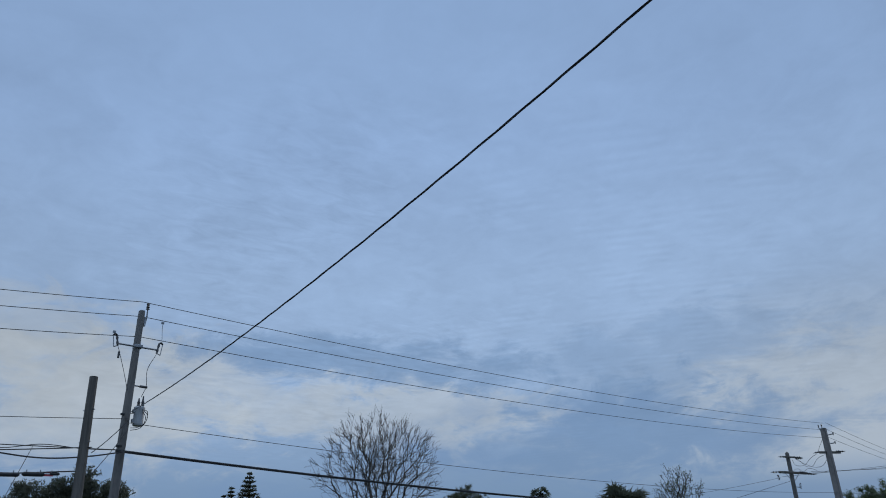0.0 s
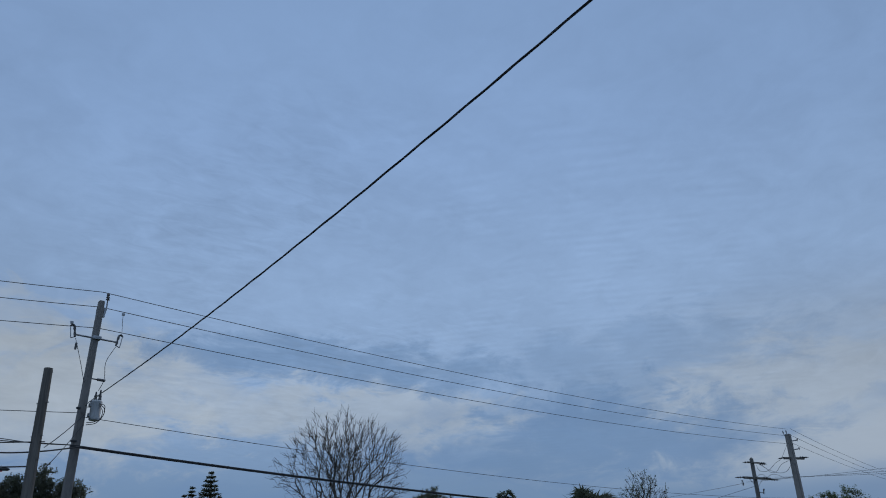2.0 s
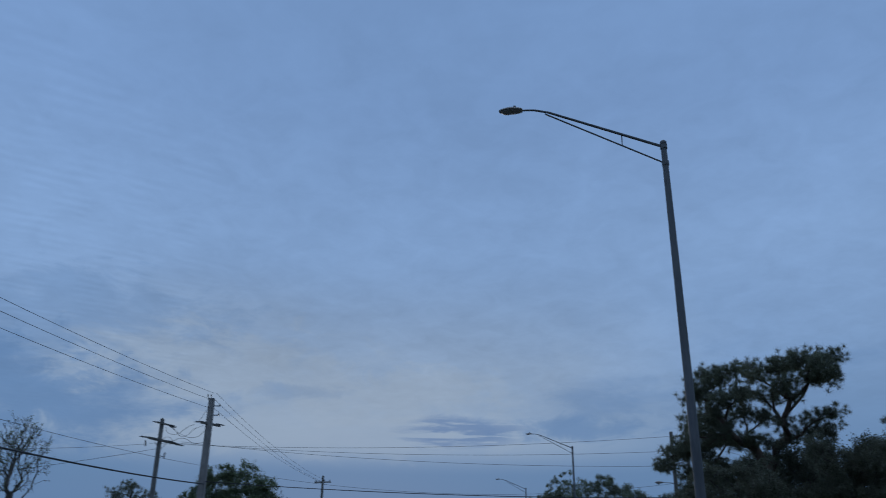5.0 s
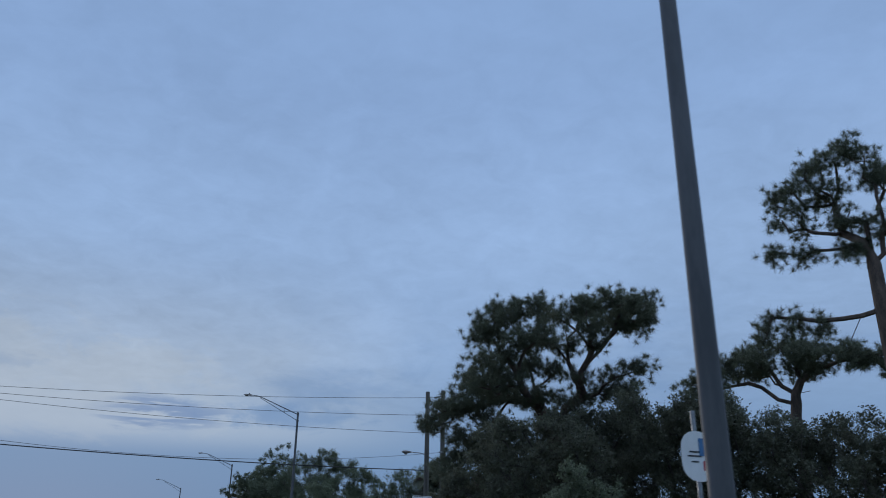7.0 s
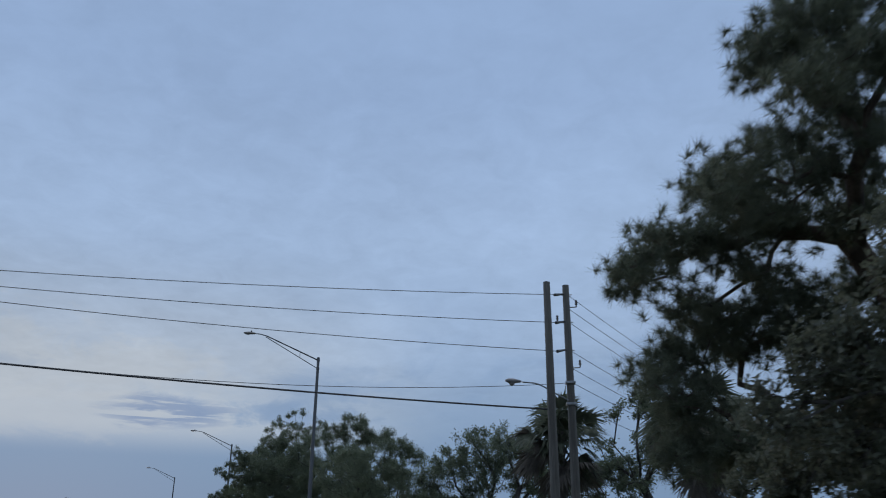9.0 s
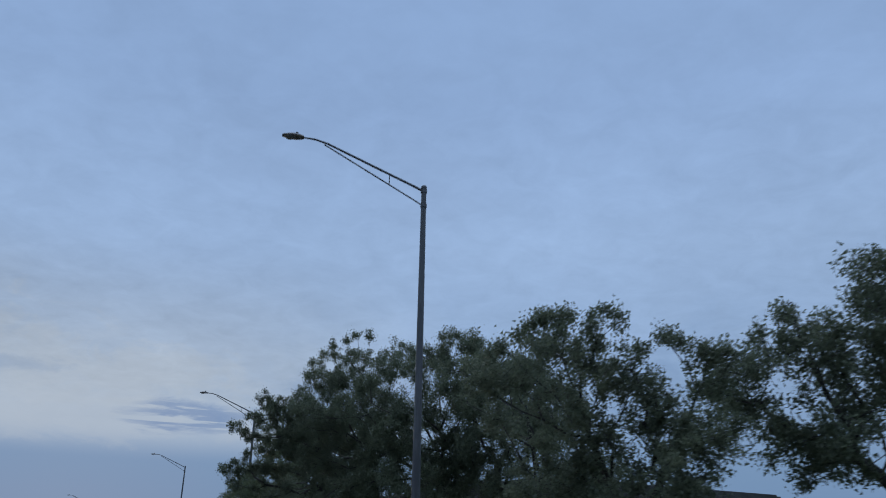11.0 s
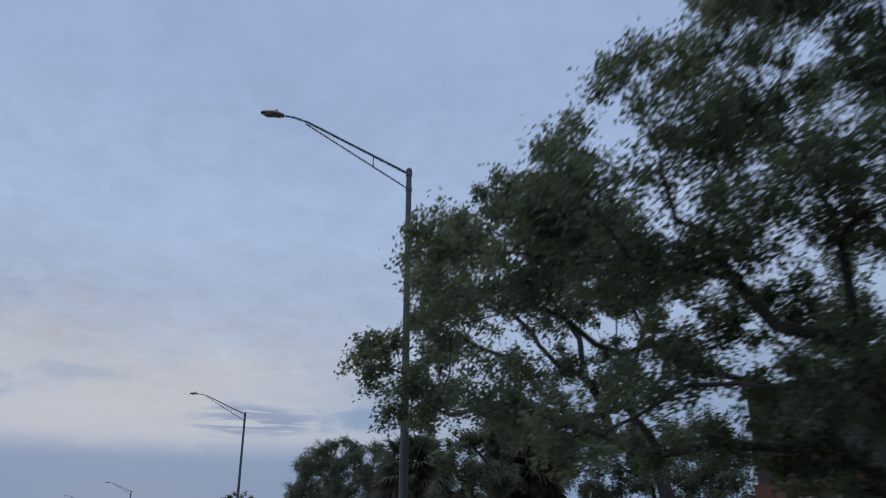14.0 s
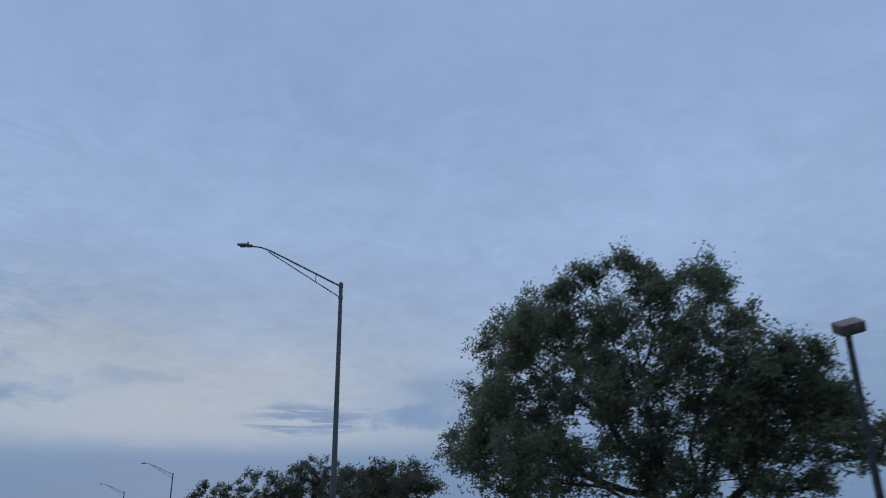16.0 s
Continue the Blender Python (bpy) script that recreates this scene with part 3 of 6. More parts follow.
def bare_tree(label, base, height, spread, seed, trunk=0.26, count=620, buds=0, fork=0.3, tall=0.36, twig=0.008, droop=1.0):
    """A leafless tree: rising limbs that fork again and again into a round head of fine twigs."""
    rng = np.random.default_rng(seed)
    tree = thing("bare_tree", *base, 0, 0, label, "bare tree")
    middle, size = np.array([0, 0, height * (1 - tall)]), np.array([spread, spread, height * tall])
    d = unit(rng, count)
    # a few bulges in the outline of the head
    bulge = 0.93 + 0.05 * np.sin(3 * np.arctan2(d[:, 1], d[:, 0]) + seed) + 0.05 * np.sin(5 * d[:, 1] + 4 * d[:, 2])
    d[:, 2] *= np.where(d[:, 2] < 0, droop, 1.0)
    tips = middle + d * size * (bulge * rng.random(count) ** 0.46)[:, None]
    tips = tips[tips[:, 2] > height * fork]
    root = bend(rng, (0, 0, -0.15), (0.1, 0.0, height * fork), 7, 0.02)
    lines = branching(rng, root, list(tips), 0.62, 0.10, twig, 1.9)
    ends = []
    for p in tips:
        for _ in range(3):
            w = (p - middle) / size + np.array([0, 0, 0.55]) + rng.normal(size=3) * 0.38
            w /= np.linalg.norm(w)
            long = rng.uniform(0.25, 0.7) * spread / 4.5
            mid = p + w * long * 0.5
            end = mid + (w + rng.normal(size=3) * 0.3) * long * 0.5
            lines.append((np.stack([p, mid, end]), np.array([twig, twig * 0.8, twig * 0.55])))
            ends.append(end)
    wood_parts(tree, lines, PALE_BARK, trunk / lines[0][1][0])
    if buds:
        c = np.repeat(np.array(ends), buds, 0) + rng.normal(size=(len(ends) * buds, 3)) * 0.10
        part("crown", blades_mesh("crown", leaves(rng, c, 0.15)), FRESH_LEAF, tree, "a few small new leaves")
    return tree


def norfolk_pine(label, base, height, seed, spread=2.2, tiers=23):
    """A star pine: flat whorls of branches with bare gaps between them, shorter towards the pointed tip."""
    rng = np.random.default_rng(seed)
    tree = thing("norfolk_pine", *base, 0, 0, label, "conifer", "star pines by the far roadside")
    part("trunk", Shape().tube([(0, 0, -0.15), (0.05, 0, height * 0.5), (0, 0, height)], [0.16, 0.1, 0.02], 8), PINE_BARK, tree)
    arms, blades = Shape(), []
    for i in range(tiers):
        h = height * (1 - (i + 0.5) / tiers * 0.85)
        reach = spread * ((i + 0.35) / tiers) ** 0.95
        for a in np.arange(7) * math.pi / 3.5 + rng.uniform(0, 1):
            long = reach * rng.uniform(0.8, 1.12)
            d, rise = np.array([math.cos(a), math.sin(a), 0.0]), 0.24 * long
            line = np.array([np.array([0, 0, h]) + d * long * s + np.array([0, 0, rise * s * s]) for s in np.linspace(0, 1, 5)])
            arms.tube(line, np.linspace(0.03, 0.008, 5), 4, False)
            n = int(62 * long + 12)
            s = rng.random(n) ** 0.7
            q = np.array([0, 0, h]) + d * long * s[:, None] + np.c_[np.zeros((n, 2)), rise * s * s] + rng.normal(size=(n, 3)) * np.array([0.05, 0.05, 0.02])
            w = unit(rng, n) * np.array([1, 1, 0.35]) + np.array([0, 0, 0.2]) + d * 0.6
            w /= np.linalg.norm(w, axis=1)[:, None]
            u = np.cross(w, unit(rng, n)) * 0.045
            tip = q + w * (0.13 + 0.07 * min(1.0, long))
            blades.append(np.stack([q - u, q + u, tip + u * 0.3, tip - u * 0.3], 1))
    part("branchwork", arms, PINE_BARK, tree)
    part("crown", blades_mesh("crown", np.concatenate(blades)), DARK_LEAF, tree)
    return tree


# ---- street lamps ----
LAMP_TOP, ARM, RISE = 12.1, 4.35, 1.34


def street_lamp(x, y, turn):
    """A tapered metal mast whose two-member arm reaches along local -x over the road."""
    lamp = thing("street_lamp", x, y, 0, turn, "tall grey metal street lamp with truss arm, unlit", "street lamp", "street lamps along the road")
    part("pole", Shape().tube([(0, 0, 0), (0, 0, 3), (0, 0, 6), (0, 0, 9), (0, 0, LAMP_TOP)], [0.135, 0.120, 0.105, 0.092, 0.078], 16), ALUMINIUM, lamp)
    part("base", Shape().box((0, 0, 0.02), (0.42, 0.42, 0.04), 0, 0.008).lathe((0, 0, 0.03), [(0, 0.19), (0.16, 0.18), (0.24, 0.145)], 16), ALUMINIUM, lamp)
    part("pole_cap", Shape().lathe((0, 0, LAMP_TOP - 0.03), [(0, 0.092), (0.06, 0.09), (0.10, 0.05)], 14), ALUMINIUM, lamp)
    join = 0.76
    upper = [(-ARM * s, 0, LAMP_TOP - 0.12 + (RISE + 0.02) * (s / join if s < 0.7 else 0.921 + 0.079 * min(1, (s - 0.7) / 0.1))) for s in (0.0, 0.2, 0.4, 0.6, 0.7, 0.745, 0.79, 0.84, 0.9)]
    part("upper_arm", Shape().tube(upper, np.linspace(0.040, 0.026, len(upper)), 10), ALUMINIUM, lamp)
    lower = [(-ARM * s, 0, LAMP_TOP - 0.62 + (RISE + 0.46) * (s / join)) for s in (0.0, 0.15, 0.3, 0.45, 0.6, 0.72)]
    part("lower_arm", Shape().tube(lower, 0.023, 8), ALUMINIUM, lamp)
    s = 0.25
    lo = LAMP_TOP - 0.62 + (RISE + 0.46) * (s / join)
    hi = LAMP_TOP - 0.12 + (RISE + 0.02) * s / join
    part("strut", Shape().tube([(-ARM * s, 0, lo), (-ARM * s, 0, hi)], 0.016, 6), ALUMINIUM, lamp)
    for h in (LAMP_TOP - 0.12, LAMP_TOP - 0.62):
        part("clamp", Shape().lathe((0, 0, h - 0.06), [(0, 0.098), (0.12, 0.098)], 14), ALUMINIUM, lamp)
    # cobra head: a flattened drop, deeper towards its outer end
    head, k, sides = Shape(), 11, 14
    v = []
    for i in range(k):
        u = i / (k - 1)
        w = 0.045 + 0.135 * math.sin(math.pi * min(1, 0.10 + u * 0.86)) ** 0.8
        for j in range(sides):
            a = 2 * math.pi * j / sides
            v.append((-ARM * 0.865 - 0.66 * u, w * math.cos(a), LAMP_TOP + RISE - 0.10 + 0.52 * w * math.sin(a) * (1.0 if math.sin(a) > 0 else 0.5)))
    f = [(i * sides + j, i * sides + (j + 1) % sides, (i + 1) * sides + (j + 1) % sides, (i + 1) * sides + j) for i in range(k - 1) for j in range(sides)]
    f += [tuple(range(sides)), tuple(range((k - 1) * sides, k * sides))[::-1]]
    body = part("lamp_head", head.put(v, f), HEAD_PAINT, lamp)
    part("lens", Shape().lathe((0, 0, 0), [(-0.045, 0.05), (-0.038, 0.10), (-0.018, 0.135), (0.0, 0.145)], 16), LENS, body, "dull glass refractor").location = (-ARM * 0.865 - 0.43, 0, LAMP_TOP + RISE - 0.135)
    part("photocell", Shape().lathe((-ARM * 0.865 - 0.22, 0, LAMP_TOP + RISE - 0.02), [(0, 0.04), (0.07, 0.04), (0.09, 0.02)], 10), SIGN_BLACK, body)
    return lamp


lamp = street_lamp(3.85, 16.58, 19.3)
for x, y, turn in ((-15.80, 72.32, 19.3), (-34.95, 111.70, 27.5), (-57.87, 150.72, 35.0), (-111.8, 222.5, 42.0), (-139.2, 249.9, 44.0)):
    copy_thing(lamp, pose(x, y, 0, 0, 0, turn))


# ---- utility poles ----
P1, P2, P2B, TWIN, TWIN2, STUB = (-12.05, -7.5), (-30.26, 38.1), (-37.91, 41.58), (-3.0, 52.7), (-2.28, 54.16), (-10.74, -8.63)


def insulator(parent, at, tall=0.24, wide=0.06):
    return part("insulator", Shape().lathe(at, [(0, 0.02), (tall * 0.3, 0.02), (tall * 0.34, wide), (tall * 0.48, wide * 0.5), (tall * 0.54, wide * 0.95), (tall * 0.7, wide * 0.5), (tall * 0.78, wide * 0.8), (tall * 0.92, wide * 0.6), (tall, wide * 0.3)], 10), PORCELAIN, parent)


def round_pole(x, y, height, r0, r1, label, lean=(0, 0), group="", mat=None):
    p = thing("utility_pole", x, y, 0, 0, label, "utility pole", group)
    part("shaft", Shape().tube([(lean[0] * s, lean[1] * s, -0.7 + (height + 0.7) * s) for s in np.linspace(0, 1, 6)], np.linspace(r0, r1, 6), 14), mat or POLE_WOOD, p)
    return p


def square_pole(x, y, height, w0, w1, label, turn=21.8, group="", lean=(0.0, 0.0)):
    p = thing("utility_pole", x, y, 0, turn, label, "utility pole", group)
    a, b, c = w0 / 2, w1 / 2, 0.22

    def octagon(h, z):
        k = h * (1 - c)
        return [(h, -k, z), (h, k, z), (k, h, z), (-k, h, z), (-h, k, z), (-h, -k, z), (-k, -h, z), (k, -h, z)]

    v = octagon(a, -0.7) + octagon(b, height - 0.03) + octagon(b * 0.85, height)
    f = [(i * 8 + j, i * 8 + (j + 1) % 8, (i + 1) * 8 + (j + 1) % 8, (i + 1) * 8 + j) for i in range(2) for j in range(8)] + [tuple(range(16, 24))]
    s = np.array(v)
    s[:, :2] += np.outer(1 - s[:, 2] / height, lean)
    part("shaft", Shape().put(s, f), CONCRETE, p)
    return p


def cutout(parent, at, side):
    """A fused cutout: a tilted ribbed porcelain body, its fuse tube held between two arms, and the bracket."""
    x, y, z = at
    body = part("fuse_cutout", Shape().tube([(x, y, z - 0.20), (x, y + side * 0.02, z - 0.10), (x, y + side * 0.03, z - 0.02), (x, y + side * 0.045, z + 0.05), (x, y + side * 0.06, z + 0.15)], [0.026, 0.044, 0.026, 0.044, 0.026], 8), PORCELAIN, parent)
    part("fuse_tube", Shape().tube([(x, y + side * 0.12, z - 0.24), (x, y + side * 0.17, z + 0.10)], 0.014, 6), STEEL, body)
    part("lower_arm", Shape().tube([(x, y, z - 0.19), (x, y + side * 0.12, z - 0.24)], 0.014, 5), SIGN_BLACK, body)
    part("upper_arm", Shape().tube([(x, y + side * 0.05, z + 0.145), (x, y + side * 0.10, z + 0.165), (x, y + side * 0.15, z + 0.15), (x, y + side * 0.19, z + 0.11)], [0.02, 0.034, 0.03, 0.014], 6), SIGN_BLACK, body)
    return body


# transformer pole
pole = square_pole(*P1, 10.2, 0.28, 0.165, "grey concrete utility pole carrying a transformer and fuse cutouts", 21.8, "utility poles", (-0.18, -0.24))
pole.location.z += 0.14
part("top_bracket", Shape().tube([(0, 0.13, 9.75), (0.02, 0.17, 10.0), (0.02, 0.17, 10.18)], 0.025, 7).box((0, 0.12, 9.85), (0.1, 0.05, 0.3)), STEEL, pole)
insulator(pole, (0.02, 0.17, 10.16), 0.34, 0.065)
for h in (9.88, 9.35):
    part("side_bracket", Shape().box((-0.12, 0, h), (0.08, 0.14, 0.16), 0, 0.01), STEEL, pole)
    insulator(pole, (-0.17, 0, h - 0.02), 0.2, 0.055)
part("cutout_arm", Shape().tube([(0, -0.62, 9.0), (0, 0.62, 9.0)], 0.028, 7).box((0, 0, 9.0), (0.24, 0.24, 0.10), 0, 0.01), STEEL, pole)
cutout(pole, (0.0, -0.62, 9.12), -1)
cutout(pole, (0.0, 0.62, 9.08), 1)
for line in (((-0.15, 0.78, 9.98), (-0.14, 0.78, 9.75), (-0.08, 0.78, 9.45), (0.0, 0.76, 9.22)), ((-0.16, -0.72, 9.40), (-0.12, -0.74, 9.34), (0.0, -0.72, 9.26))):
    part("tap_lead", Shape().tube(smooth_line(line, 0.08), 0.007, 5), WIRE, pole)
    part("tap_clamp", Shape().box(line[0], (0.05, 0.09, 0.08), 0, 0.01), STEEL, pole)
part("arrester", Shape().tube([(0, -0.56, 8.55), (0, -0.55, 8.75)], [0.035, 0.035], 8), PORCELAIN, pole)
part("standoff", Shape().tube([(0, 0.05, 7.76), (0, 0.20, 7.76), (0, 0.22, 7.76), (0, 0.44, 7.76)], [0.02, 0.02, 0.042, 0.042], 8), PORCELAIN, pole)
tank = part("transformer_tank", Shape().lathe((0.04, 0.27, 6.54), [(0, 0.142), (0.025, 0.158), (0.07, 0.152), (0.47, 0.152), (0.50, 0.166), (0.55, 0.166), (0.585, 0.125), (0.60, 0.03)], 20), TANK_PAINT, pole, "pale grey transformer tank")
part("bushing", Shape().lathe((0.0, 0.24, 7.11), [(0, 0.04), (0.06, 0.055), (0.10, 0.035), (0.14, 0.05), (0.2, 0.03), (0.28, 0.02)], 10), PORCELAIN, tank)
part("bushing", Shape().lathe((0.07, 0.34, 7.11), [(0, 0.04), (0.06, 0.055), (0.10, 0.035), (0.14, 0.05), (0.2, 0.03), (0.34, 0.02)], 10), PORCELAIN, tank)
for h in (6.98, 6.68):
    part("hanger", Shape().box((0.02, 0.14, h), (0.12, 0.12, 0.10)), STEEL, tank)
for line in (((0.18, 0.36, 6.98), (0.19, 0.47, 6.88), (0.16, 0.44, 6.62), (0.10, 0.30, 6.45), (0.06, 0.05, 6.38)), ((0.20, 0.33, 6.94), (0.20, 0.42, 6.80), (0.14, 0.40, 6.58), (0.10, 0.22, 6.47), (0.06, 0.05, 6.45)), ((0.2, 0.3, 7.0), (0.2, 0.45, 6.98), (0.18, 0.48, 6.76))):
    part("lead", Shape().tube(smooth_line(line, 0.06), 0.011, 5), WIRE, tank)
for side, drop in ((-0.62, ((0, -0.6, 8.9), (0, -0.35, 8.2), (0, -0.14, 7.55))), (0.62, ((0, 0.62, 8.85), (0.02, 0.38, 8.3), (0.02, 0.40, 7.75), (0.04, 0.26, 7.38)))):
    part("lead", Shape().tube(smooth_line(drop, 0.1), 0.009, 5), WIRE, pole)
for h, l in ((6.85, 0.16), (5.9, 0.2), (5.75, 0.2)):
    part("cable_clamp", Shape().box((0.0, -0.2, h), (0.08, l * 0.8, 0.06), 0, 0.01), SIGN_BLACK, pole)

stub = round_pole(STUB[0] + 0.04, STUB[1] + 0.08, 7.76, 0.18, 0.115, "leaning cut-off wooden pole beside the transformer pole", (0.0, 0.0), "utility poles")
for h in (5.3, 5.9, 6.8):
    s = h / 7.9
    part("bolt", Shape().tube([(-0.13, -0.15, h), (0.13, 0.15, h)], 0.016, 6), STEEL, stub)

# corner pole across the road
pole2 = square_pole(*P2, 11.35, 0.52, 0.34, "tall grey concrete utility pole with pin insulators and a short crossarm", 21.8, "utility poles")
pole2.location.z += 0.33
for dx in (-0.14, 0.0):
    part("pin", Shape().tube([(dx * 0.7, -0.1, 11.0), (dx * 1.5, -0.16, 11.40)], 0.03, 7), STEEL, pole2)
    insulator(pole2, (dx * 1.6, -0.17, 11.36), 0.26, 0.05)
for h in (10.86, 10.25):
    part("side_bracket", Shape().tube([(0.15, 0.1, h), (0.42, 0.32, h + 0.04)], 0.04, 7), STEEL, pole2)
    insulator(pole2, (0.45, 0.36, h - 0.04), 0.2, 0.06)
# arms lie along one line, strings of insulators pulling at their ends
ARM2 = np.array([math.cos(radians(62)), math.sin(radians(62)), 0.0])
part("crossarm", Shape().box(tuple(ARM2 * 0.12 + (0, 0, 9.66)), (1.7, 0.13, 0.15), 62, 0.012), POLE_WOOD, pole2)


def string(parent, at, way, discs=3, long=0.42, wide=0.07):
    """A dead-end string: ribbed discs along one line, with a clamp at its end."""
    at, way = np.array(at, float), np.array(way, float) / np.linalg.norm(way)
    line, r = [at], [0.022]
    for i in range(discs):
        for f, w in ((0.15, 0.03), (0.35, wide), (0.6, wide * 0.75), (0.85, 0.03)):
            line.append(at + way * long * (i + f) / discs)
            r.append(w)
    part("dead_end", Shape().tube(np.array(line + [at + way * (long + 0.12)]), np.array(r + [0.02]), 8), PORCELAIN, parent)


string(pole2, ARM2 * -0.72 + (0, 0, 9.70), -ARM2 + (0, 0, -0.18))
string(pole2, ARM2 * 0.60 + (0, 0, 9.74), ARM2 + (0.3, 0, 0.0), 2, 0.3)
string(pole2, ARM2 * 0.90 + (0, 0, 9.72), ARM2 + (0.3, 0, 0.05), 2, 0.3)
part("tap_lead", Shape().tube(smooth_line([ARM2 * -0.72 + (-0.05, -0.1, 9.75), ARM2 * -0.5 + (-0.1, 0, 10.1), (-0.2, -0.05, 10.6)], 0.1), 0.011, 5), WIRE, pole2)

pole2b = round_pole(*P2B, 11.0, 0.21, 0.15, "grey wooden utility pole with two crossarms and dead-end insulators", (0, 0), "utility poles", CONCRETE)
pole2b.location.z += 0.3
ARM3 = np.array([math.cos(radians(96)), math.sin(radians(96)), 0.0])
part("pole_cap", Shape().lathe((0, 0, 10.98), [(0, 0.16), (0.06, 0.13), (0.16, 0.03)], 12), POLE_WOOD, pole2b)
part("crossarm", Shape().box((0.16, 0, 10.70), (1.3, 0.12, 0.12), 96, 0.012), POLE_WOOD, pole2b)
part("crossarm", Shape().box(tuple(ARM3 * 0.1 + (0.18, 0, 9.48)), (3.0, 0.15, 0.17), 96, 0.012), POLE_WOOD, pole2b)
for k in (-1, 1):
    part("brace", Shape().tube([(0.1, 0.05 * k, 8.8), tuple(ARM3 * 0.75 * k + (0.1, 0, 9.42))], 0.022, 5), STEEL, pole2b)
for along, h, way, n, long in ((-0.62, 10.70, -1, 2, 0.4), (0.5, 10.70, 1, 3, 0.62), (0.66, 10.62, 1, 3, 0.5), (0.7, 9.54, 1, 2, 0.5), (1.25, 9.46, 1, 3, 0.6), (1.6, 9.42, 1, 3, 0.7), (-1.4, 9.50, -1, 3, 0.7)):
    string(pole2b, ARM3 * along + (0.2, 0, h), ARM3 * way + (0.25 * way, 0, -0.03), n, long, 0.08)
cutout(pole2b, (0.1, -1.35, 9.12), -1)
cutout(pole2b, (0.1, 0.5, 8.5), 1)
part("bracket", Shape().tube([(0.05, 0.1, 8.42), (0.1, 0.5, 8.36)], 0.03, 6), STEEL, pole2b)

# twin poles
twin = round_pole(*TWIN, 9.95, 0.165, 0.115, "tall weathered wooden pole, one of a close pair", (0, 0), "utility poles")
twin2 = round_pole(*TWIN2, 10.3, 0.165, 0.115, "tall weathered wooden pole with dead-end hardware and a lamp arm", (0, 0), "utility poles")
for h in (9.95, 8.95, 7.95):
    part("dead_end", Shape().tube([(-0.1, -0.1, h), (-0.42, -0.55, h - 0.16)], [0.03, 0.055], 8), PORCELAIN, twin2)
    part("bolt", Shape().tube([(-0.16, 0, h), (0.2, 0.0, h)], 0.02, 6), STEEL, twin2)
for h, dx in ((9.5, 0.34), (8.95, -0.34), (7.35, 0.36)):
    part("side_bracket", Shape().tube([(0, 0, h - 0.02), (dx, 0, h)], 0.022, 6), STEEL, twin2)
    insulator(twin2, (dx, 0, h), 0.26, 0.055)
for h in (6.82, 6.1):
    part("cable_clamp", Shape().box((0, -0.02, h), (0.34, 0.3, 0.08), 0, 0.01), STEEL, twin2)
arm = smooth_line([(-0.05, -0.05, 6.2), (-0.5, -0.2, 6.42), (-1.15, -0.45, 6.72), (-1.7, -0.68, 6.74)], 0.1)
part("lamp_arm", Shape().tube(arm, 0.026, 8), STEEL, twin2)
v = Shape().lathe((0, 0, 0), [(0, 0.03), (0.10, 0.055), (0.30, 0.085), (0.46, 0.075), (0.56, 0.03)], 12, "x")
head = part("lamp_head", v, HEAD_PAINT, twin2, "small unlit cobra lamp head")
head.matrix_basis = pose(-1.66, -0.66, 6.76, 0, 0, 201)
part("lens", Shape().lathe((0.33, 0, -0.10), [(-0.05, 0.03), (-0.03, 0.08), (0.03, 0.10)], 12), LENS, head)

far_pole = round_pole(-46.7, 76.2, 10.9, 0.2, 0.13, "distant wooden utility pole with a crossarm", (0, 0), "utility poles")
part("crossarm", Shape().box((0, 0, 10.2), (2.0, 0.12, 0.14), 15, 0.01), POLE_WOOD, far_pole)
for dx in (-0.8, 0.2, 0.8):
    insulator(far_pole, (dx, dx * 0.27, 10.25), 0.24, 0.07)
back_pole = round_pole(-54.2, 25.5, 9.0, 0.2, 0.15, "distant wooden utility pole with a crossarm", (0, 0), "utility poles")
part("crossarm", Shape().box((0, 0, 8.7), (2.2, 0.13, 0.15), 70, 0.01), POLE_WOOD, back_pole)
part("transformer_tank", Shape().lathe((0.25, 0.3, 7.6), [(0, 0.2), (0.05, 0.22), (0.7, 0.22), (0.78, 0.1)], 14), TANK_PAINT, back_pole)
round_pole(26.0, 0.6, 9.0, 0.18, 0.12, "weathered wooden pole holding the service wire", (0, 0), "utility poles")
square_pole(P1[0] + 18.5, P1[1] - 46.3, 10.2, 0.40, 0.24, "grey concrete utility pole down the road", 21.8, "utility poles")
round_pole(14.0, 84.0, 9.8, 0.165, 0.115, "weathered wooden pole behind the roadside trees", (0, 0), "utility poles")


# ---- wires ----
def wire(label, a, b, sag, r=0.011, mat=None, n=40):
    a, b = np.array(a, float), np.array(b, float)
    s = np.linspace(0, 1, n)[:, None]
    p = a + (b - a) * s
    p[:, 2:] -= 4 * sag * s * (1 - s)
    return tagged(part("overhead_wire", Shape().tube(p, r, 6), mat or BARE_WIRE), label, "wire", "overhead wires")


def up(p, z, dx=0.0, dy=0.0):
    return (p[0] + dx, p[1] + dy, z)


